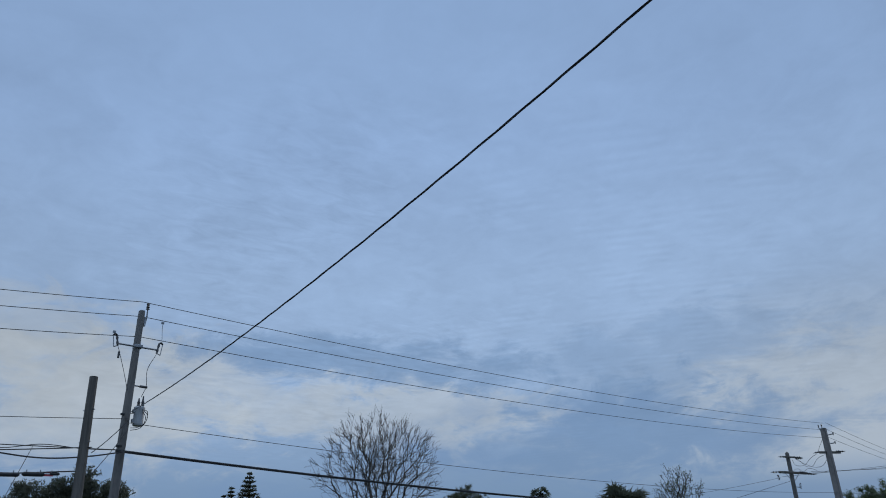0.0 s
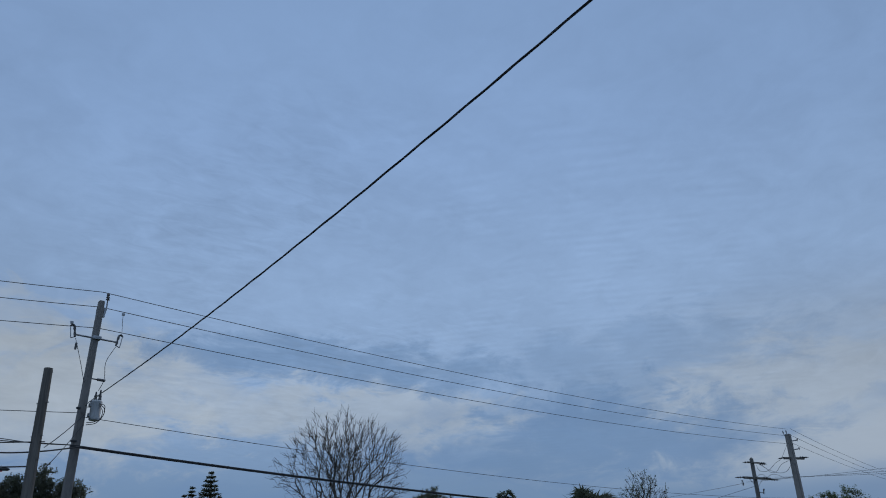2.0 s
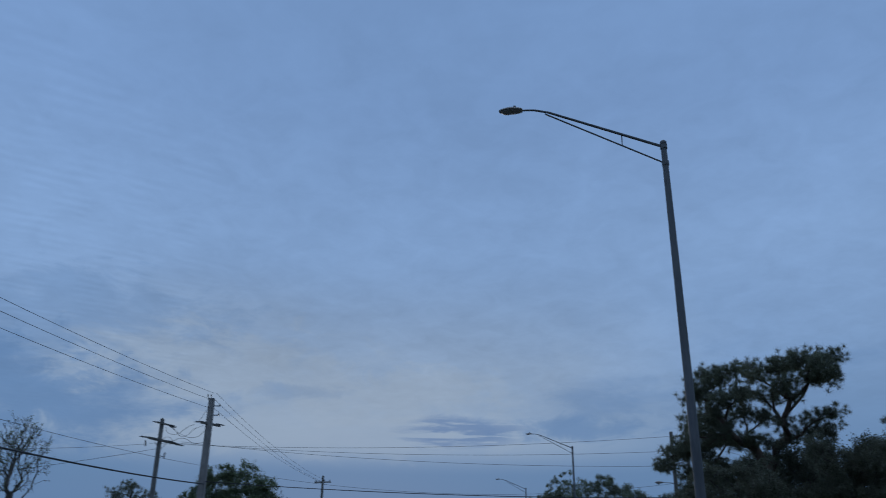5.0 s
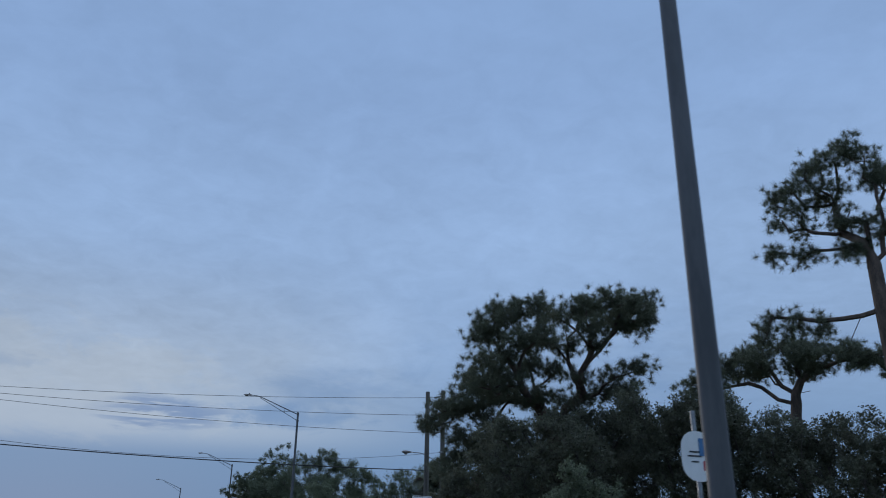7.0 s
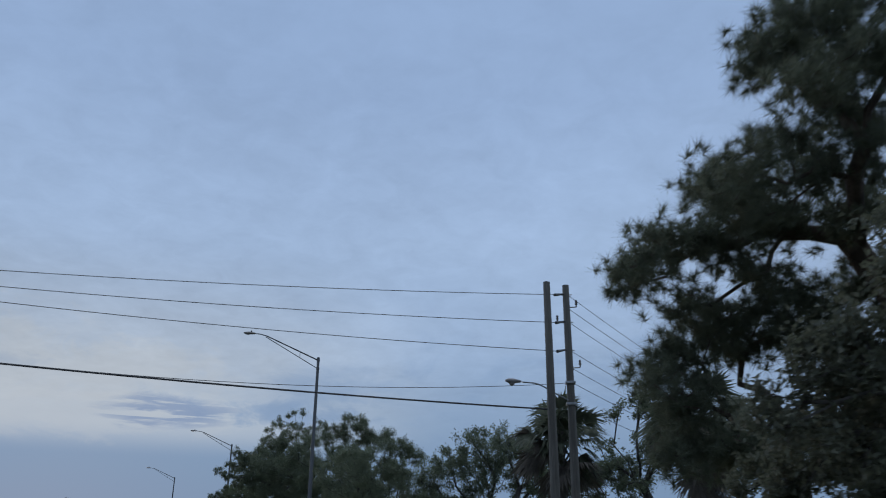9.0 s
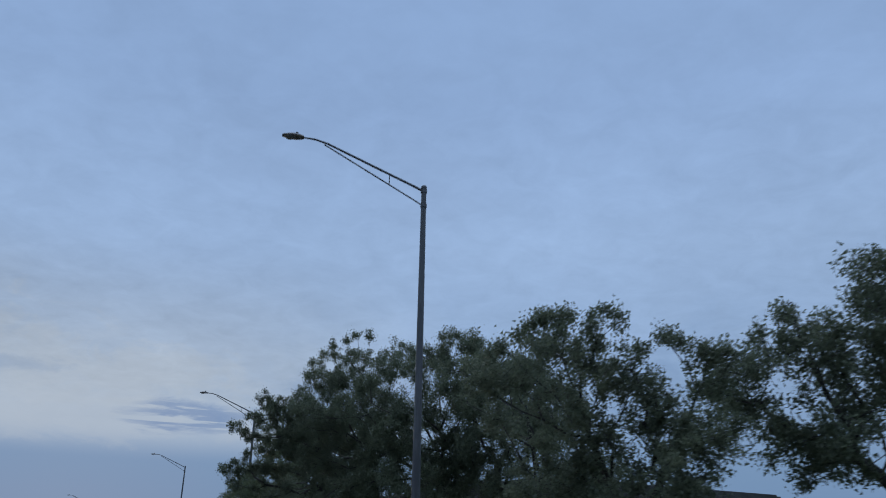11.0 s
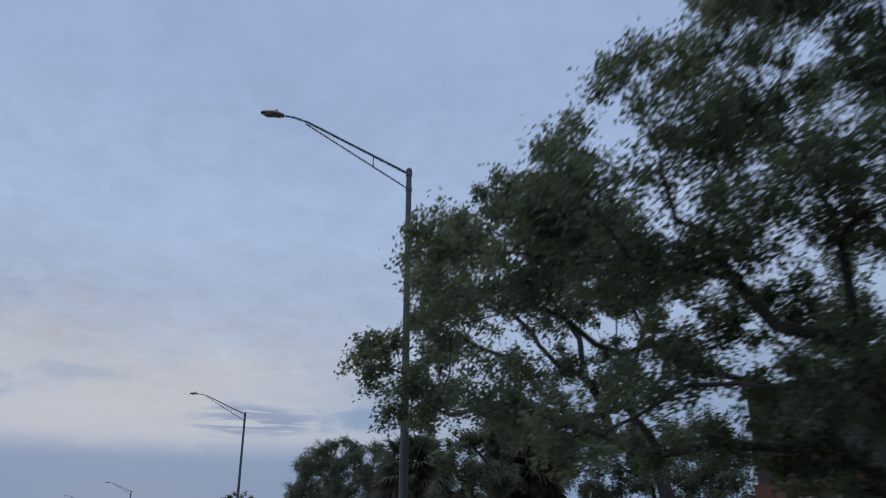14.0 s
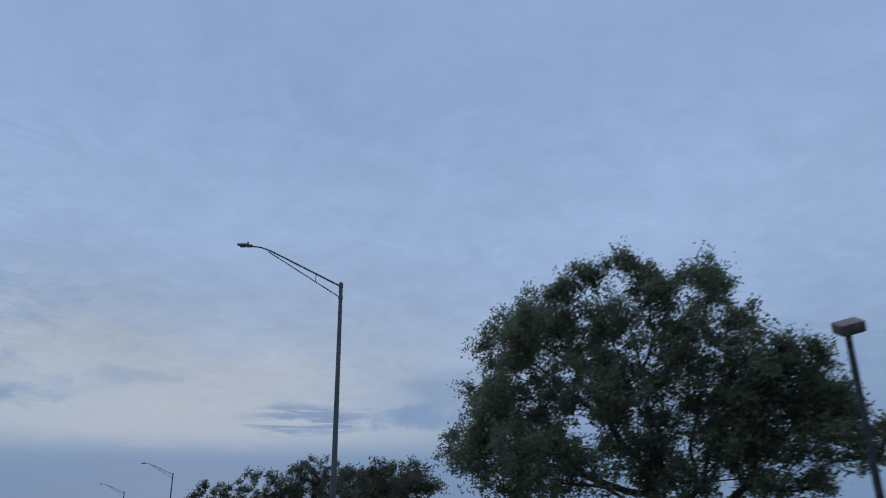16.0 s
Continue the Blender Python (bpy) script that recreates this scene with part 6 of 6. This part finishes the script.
leafy_tree("oak_tree", OAK, (-15.8, 84.2), [(-18.4, 84.3, 4.6, 0.46), (-17.2, 85.7, 5.3, 0.53), (-16.8, 84.0, 4.4, 0.46), (-15.9, 84.2, 4.8, 0.48), (-14.9, 85.1, 4.6, 0.53), (-15.9, 83.7, 3.6, 0.36), (-16.5, 84.5, 4.0, 0.34), (-17.9, 85.6, 4.2, 0.34), (-20.4, 84.2, 4.0, 0.55), (-19.5, 84.3, 4.6, 0.46), (-21.1, 86.0, 3.4, 0.65), (-21.9, 85.5, 3.0, 0.62), (-22.6, 84.5, 3.1, 0.58), (-15.5, 84.3, 7.6, 0.60), (-17.1, 84.3, 7.0, 0.47)]
           + [(-11.4, 82.2, 4.5, 0.41), (-10.8, 81.9, 5.0, 0.41), (-11.6, 83.2, 3.7, 0.44), (-10.9, 81.9, 3.7, 0.55), (-10.2, 81.5, 4.6, 0.69), (-12.5, 82.6, 3.1, 0.42), (-11.3, 82.5, 3.0, 0.57)]
           + [(-15.6, 83.3, 6.2, 0.40), (-15.3, 83.6, 5.5, 0.42), (-15.9, 83.5, 5.0, 0.35), (-16.2, 83.9, 6.0, 0.31), (-15.0, 83.4, 7.3, 0.41), (-16.8, 83.1, 4.4, 0.28), (-15.7, 84.1, 4.0, 0.37), (-15.4, 83.3, 4.4, 0.45), (-16.9, 83.9, 5.2, 0.25)]
           + [(-13.6, 82.3, 3.5, 0.45), (-18.1, 80.6, 4.1, 0.45), (-19.4, 81.5, 7.7, 0.40), (-17.4, 80.7, 5.6, 0.45), (-14.8, 80.1, 6.7, 0.45), (-14.0, 80.2, 7.6, 0.40), (-18.2, 80.4, 5.9, 0.40), (-17.7, 80.9, 6.8, 0.45), (-16.0, 80.6, 7.6, 0.40)], 47, 0.15, 26, 72, OAK_LEAF, trunk=0.17, fork=2.6, group="oaks along the road")
leafy_tree("oak_tree", OAK, (-19.9, 92.6), [(-26.1, 94.9, 9.2, 0.34), (-26.1, 94.7, 8.3, 0.34), (-25.6, 94.8, 9.2, 0.34), (-25.3, 94.3, 8.0, 0.37), (-24.8, 94.3, 8.5, 0.44), (-25.5, 94.8, 7.3, 0.34), (-24.5, 94.6, 7.4, 0.47), (-23.6, 94.8, 8.3, 0.57), (-23.2, 93.8, 7.2, 0.51), (-22.4, 94.1, 8.1, 0.55), (-24.3, 94.6, 6.4, 0.34), (-23.4, 94.5, 6.1, 0.47), (-22.6, 94.4, 6.3, 0.48), (-23.1, 94.3, 5.0, 0.39), (-24.0, 94.6, 5.3, 0.34), (-23.1, 94.3, 3.9, 0.34), (-24.9, 94.8, 6.3, 0.34)]
           + [(-24.5, 94.5, 8.1, 0.26), (-23.9, 94.0, 8.2, 0.25), (-23.2, 94.0, 8.1, 0.29), (-23.0, 93.7, 7.4, 0.29), (-22.5, 94.2, 7.1, 0.31), (-23.4, 94.5, 7.0, 0.28), (-24.2, 94.2, 7.0, 0.20)]
           + [(-22.7, 95.0, 6.2, 0.34), (-22.5, 94.9, 5.4, 0.34), (-22.8, 95.0, 5.0, 0.32), (-22.7, 95.0, 4.3, 0.36), (-23.1, 95.1, 4.1, 0.32), (-22.8, 95.1, 3.6, 0.36), (-23.0, 95.2, 3.2, 0.36)], 54, 0.13, 30, 62, OAK_LEAF, trunk=0.16, puff=0.36, stem=((0, 0, -0.15), (0.0, 0, 1.5), (-0.06, 0, 3.0), (0.02, 0, 4.6), (-0.15, 0.1, 5.8), (-0.6, 0.3, 6.9)), group="oaks along the road")
leafy_tree("oak_tree", OAK, (-25.6, 101.7), [(-30.3, 99.4, 4.7, 0.50), (-26.3, 96.1, 6.1, 0.55), (-26.1, 97.9, 8.4, 0.45), (-28.2, 98.0, 6.3, 0.45), (-30.2, 101.4, 5.6, 0.55), (-30.0, 99.6, 5.3, 0.50), (-27.4, 99.1, 5.3, 0.55), (-31.7, 101.2, 5.4, 0.45), (-25.3, 98.4, 5.0, 0.55), (-25.5, 98.8, 9.7, 0.45), (-26.4, 100.5, 7.2, 0.55), (-25.0, 97.5, 7.9, 0.45)] + [(-32.8, 105.2, 6.3, 0.36), (-32.2, 104.2, 6.8, 0.45), (-31.0, 102.5, 6.7, 0.39), (-32.5, 104.9, 5.5, 0.78), (-30.8, 102.6, 5.2, 0.67), (-29.9, 101.6, 6.9, 0.36), (-29.2, 100.3, 7.2, 0.34), (-28.5, 100.6, 7.7, 0.38), (-27.6, 100.4, 8.2, 0.38), (-27.2, 100.2, 8.3, 0.34), (-26.6, 100.2, 8.1, 0.48), (-28.6, 100.3, 6.2, 0.67), (-27.3, 101.2, 6.9, 0.71), (-26.1, 100.3, 6.8, 0.55), (-29.3, 100.7, 4.8, 0.70), (-28.1, 100.4, 5.0, 0.67), (-26.8, 100.2, 5.1, 0.54), (-25.5, 100.3, 5.6, 0.43), (-25.0, 100.9, 7.2, 0.52), (-31.3, 103.1, 3.7, 0.62), (-29.0, 100.6, 3.5, 0.45)]
           + [(-24.2, 100.4, 6.0, 0.56), (-23.6, 100.0, 6.8, 0.43), (-24.2, 100.5, 4.5, 0.56), (-23.1, 101.0, 5.3, 0.59), (-22.9, 99.8, 4.0, 0.54), (-24.9, 100.9, 4.5, 0.46), (-25.4, 100.2, 3.4, 0.49), (-24.1, 100.0, 3.2, 0.54), (-26.9, 100.4, 3.7, 0.43), (-27.7, 100.0, 3.0, 0.42), (-26.1, 101.3, 2.9, 0.47), (-23.1, 100.1, 6.0, 0.43), (-25.7, 100.1, 6.0, 0.42), (-32.9, 104.3, 3.9, 0.53), (-30.0, 99.5, 2.6, 0.42), (-33.6, 104.4, 4.8, 0.47)]
           + [(-25.0, 97.8, 6.8, 0.29), (-24.5, 98.2, 6.0, 0.36), (-25.3, 98.1, 7.6, 0.15), (-24.2, 97.5, 5.0, 0.34), (-23.7, 98.1, 6.4, 0.26), (-22.3, 97.7, 5.3, 0.41), (-21.9, 97.2, 5.7, 0.34), (-23.0, 97.5, 4.6, 0.45), (-22.6, 97.0, 3.8, 0.33), (-23.6, 98.2, 3.9, 0.37)]
           + [(-28.6, 102.5, 5.1, 0.21), (-28.0, 102.4, 4.5, 0.30), (-27.3, 102.1, 4.7, 0.29), (-28.3, 102.9, 4.0, 0.31), (-27.7, 102.4, 3.6, 0.30), (-27.0, 101.8, 3.9, 0.28), (-26.4, 101.9, 4.3, 0.29), (-27.1, 102.3, 2.9, 0.34), (-26.5, 102.0, 3.3, 0.33), (-28.3, 102.1, 2.8, 0.28), (-27.4, 102.9, 2.5, 0.36), (-26.8, 101.8, 2.3, 0.32), (-29.0, 102.9, 4.4, 0.22), (-29.5, 102.5, 3.5, 0.21), (-29.0, 102.6, 2.7, 0.26)]
           + [(-26.2, 100.6, 5.4, 0.40), (-25.9, 100.6, 4.7, 0.45), (-25.5, 100.6, 4.0, 0.45), (-24.8, 100.5, 3.3, 0.45), (-24.2, 100.5, 3.4, 0.45), (-23.6, 100.4, 3.4, 0.40), (-24.6, 100.5, 2.6, 0.45), (-23.9, 100.4, 2.7, 0.45), (-23.1, 100.3, 2.9, 0.40)], 55, 0.13, 28, 64, FRESH_LEAF, trunk=0.25, fork=2.0, puff=0.38, group="oaks along the road")
leafy_tree("oak_tree", OAK, (-28.0, 110.4), [(-25.1, 107.0, 6.5, 0.45)] + [(-34.3, 111.3, 9.2, 0.34), (-33.7, 111.4, 9.6, 0.34), (-33.0, 110.5, 9.6, 0.34), (-32.8, 111.0, 10.8, 0.34), (-33.9, 110.6, 8.0, 0.34), (-33.4, 110.9, 8.6, 0.38), (-34.4, 111.2, 7.3, 0.34), (-34.0, 111.2, 7.4, 0.34), (-34.2, 110.6, 6.0, 0.34), (-34.0, 110.8, 6.2, 0.34), (-34.2, 110.9, 5.0, 0.34), (-34.2, 110.8, 4.5, 0.34), (-32.6, 111.1, 9.2, 0.49), (-32.0, 111.2, 10.3, 0.59), (-33.2, 110.8, 7.5, 0.34), (-33.1, 110.9, 6.5, 0.34), (-33.4, 110.5, 5.1, 0.34), (-32.1, 110.8, 7.8, 0.47), (-31.2, 111.2, 9.4, 0.60), (-32.6, 110.9, 4.9, 0.34), (-32.0, 110.9, 5.9, 0.34), (-30.7, 110.8, 8.2, 0.49), (-29.8, 110.5, 9.0, 0.58)]
           + [(-29.6, 110.8, 7.2, 0.41), (-30.5, 110.3, 5.9, 0.34), (-31.6, 110.5, 5.2, 0.34), (-30.8, 111.2, 5.6, 0.34), (-30.8, 110.7, 4.7, 0.34), (-31.9, 111.5, 4.8, 0.34), (-30.1, 110.0, 7.2, 0.37), (-29.1, 110.6, 8.4, 0.59), (-29.8, 110.4, 5.0, 0.34), (-31.4, 110.8, 6.9, 0.34), (-29.4, 110.8, 6.1, 0.34), (-30.4, 110.0, 4.1, 0.34), (-30.5, 110.6, 9.9, 0.57), (-29.1, 109.8, 9.2, 0.55), (-31.4, 110.6, 4.2, 0.34), (-28.6, 110.5, 7.3, 0.69), (-29.2, 110.1, 5.3, 0.56)]
           + [(-31.4, 110.5, 9.7, 0.33), (-30.9, 110.1, 8.6, 0.32), (-30.3, 110.0, 7.9, 0.32), (-29.5, 109.9, 8.5, 0.37), (-31.4, 109.9, 7.5, 0.22), (-30.5, 110.3, 7.1, 0.24), (-29.4, 109.6, 7.1, 0.36)], 56, 0.14, 24, 50, OAK_LEAF, trunk=0.17, fork=3.2, puff=0.34, group="oaks along the road")
palm_tree("fan palm with a heavy brown skirt beside the road", (-32.6, 119.8), 5.2, 57, 1.8, 62, 80)
leafy_tree("roadside_tree", "low brownish-green tree beside the palm", (-32.0, 117.6), [(-34.8, 116.8, 4.2, 0.34), (-34.0, 117.2, 4.8, 0.34), (-33.4, 117.2, 5.0, 0.34), (-32.8, 117.3, 4.9, 0.34), (-35.0, 116.6, 3.3, 0.34), (-34.0, 116.6, 3.8, 0.48), (-33.2, 116.7, 3.6, 0.50), (-34.2, 117.1, 2.8, 0.34), (-33.5, 117.2, 2.5, 0.42), (-34.5, 117.1, 4.8, 0.34)], 58, 0.15, 22, 65, OAK_LEAF, trunk=0.14, fork=1.5, puff=0.36)
leafy_tree("roadside_tree", "low brownish-green tree beside the palm", (-26.8, 121.0), [(-30.0, 120.4, 4.6, 1.4), (-27.8, 121.2, 5.0, 1.6), (-25.4, 121.5, 4.6, 1.8), (-29.6, 121.4, 3.0, 1.4), (-26.5, 121.0, 3.0, 1.6)], 48, 0.16, 16, 65, OAK_LEAF, trunk=0.18, fork=1.5)
palm_tree("fan palm with a tall dense head beside the road", (-38.4, 127.4), 5.3, 59, 2.05, 120, 110)
leafy_tree("roadside_tree", "leafy tree close behind the tall palm", (-37.0, 135.4), [(-39.6, 135.6, 3.2, 0.66), (-38.7, 135.6, 3.7, 0.82), (-37.5, 135.7, 3.8, 0.83), (-36.6, 134.7, 3.8, 0.80), (-39.6, 134.6, 4.2, 0.34), (-38.1, 135.8, 3.0, 0.83), (-36.9, 135.6, 2.8, 0.83), (-36.2, 133.9, 2.9, 0.77)]
           + [(-37.2, 132.3, 4.8, 0.54), (-36.3, 132.0, 5.1, 0.60), (-35.1, 132.3, 4.7, 0.81), (-37.5, 132.8, 3.5, 0.63), (-35.8, 131.9, 3.4, 0.98), (-34.5, 132.2, 4.0, 0.61)], 60, 0.16, 21, 72, OAK_LEAF, trunk=0.18, fork=1.3)
leafy_tree("oak_tree", "round-headed green oak by the car park", (-45.4, 141.4), [(-51.3, 144.9, 4.5, 0.51), (-49.8, 142.9, 5.5, 0.74), (-49.6, 144.0, 7.1, 0.77), (-48.4, 143.1, 7.8, 0.64), (-46.8, 141.3, 7.2, 0.77), (-45.1, 140.0, 7.4, 0.59), (-44.0, 140.9, 7.5, 0.57), (-43.3, 140.2, 6.5, 0.35), (-45.0, 140.3, 6.0, 1.03), (-47.1, 140.8, 5.4, 1.07), (-43.5, 140.0, 5.3, 0.81), (-42.5, 140.2, 5.0, 0.58), (-41.5, 140.2, 4.2, 0.55), (-46.0, 140.9, 4.0, 1.06), (-43.8, 140.2, 3.9, 0.82), (-49.0, 143.3, 4.1, 0.97), (-40.8, 139.9, 3.7, 0.34), (-42.0, 140.0, 3.4, 0.54)]
           + [(-43.0, 140.2, 5.7, 0.55), (-42.1, 140.3, 5.4, 0.48), (-41.5, 140.7, 4.5, 0.43), (-42.5, 140.8, 4.0, 0.86), (-41.4, 139.7, 3.4, 0.40), (-43.8, 140.5, 4.0, 0.84), (-44.3, 141.0, 4.9, 0.72), (-46.2, 139.9, 4.8, 0.81), (-45.2, 140.9, 2.9, 1.01), (-47.7, 140.2, 3.0, 0.97), (-43.0, 140.7, 2.7, 1.00), (-43.9, 140.1, 7.6, 0.35), (-45.3, 140.6, 7.7, 0.41), (-47.6, 140.4, 7.8, 0.34), (-48.9, 139.6, 3.6, 0.46), (-46.4, 140.8, 6.4, 0.56), (-44.8, 140.9, 6.3, 0.50), (-46.8, 140.4, 7.9, 0.34), (-48.3, 140.1, 6.9, 0.34), (-49.0, 140.8, 6.6, 0.34), (-46.0, 140.3, 8.1, 0.34)]
           + [(-48.7, 141.4, 6.0, 0.55), (-48.3, 141.6, 5.0, 0.65), (-49.4, 141.4, 4.9, 0.60), (-49.9, 141.6, 3.8, 0.60), (-49.2, 141.3, 3.1, 0.65), (-48.4, 141.3, 7.1, 0.45), (-50.0, 142.2, 4.4, 0.50), (-47.6, 141.3, 6.6, 0.55), (-48.0, 141.5, 3.7, 0.65)], 61, 0.15, 24, 66, OAK_LEAF, trunk=0.24, fork=1.6, group="oaks along the road")
leafy_tree("distant_tree", "distant rounded green tree down the road", (-58.4, 158.0), [(-58.0, 157.2, 4.2, 1.3), (-60.0, 159.0, 4.4, 1.2), (-56.2, 156.2, 4.2, 1.0), (-59, 158, 2.9, 2.0)], 62, 0.20, 18, 58, DARK_LEAF, trunk=0.16)
leafy_tree("distant_tree", "distant rounded green tree down the road", (-69.0, 174.0), [(-69.4, 174.8, 6.0, 2.0), (-72.6, 173.6, 5.4, 1.9), (-66.6, 176, 5.6, 1.7), (-70, 175, 4.0, 2.6), (-75.6, 172, 4.6, 1.6), (-64.4, 177, 4.6, 1.4)], 63, 0.22, 13, 52, DARK_LEAF, trunk=0.2)
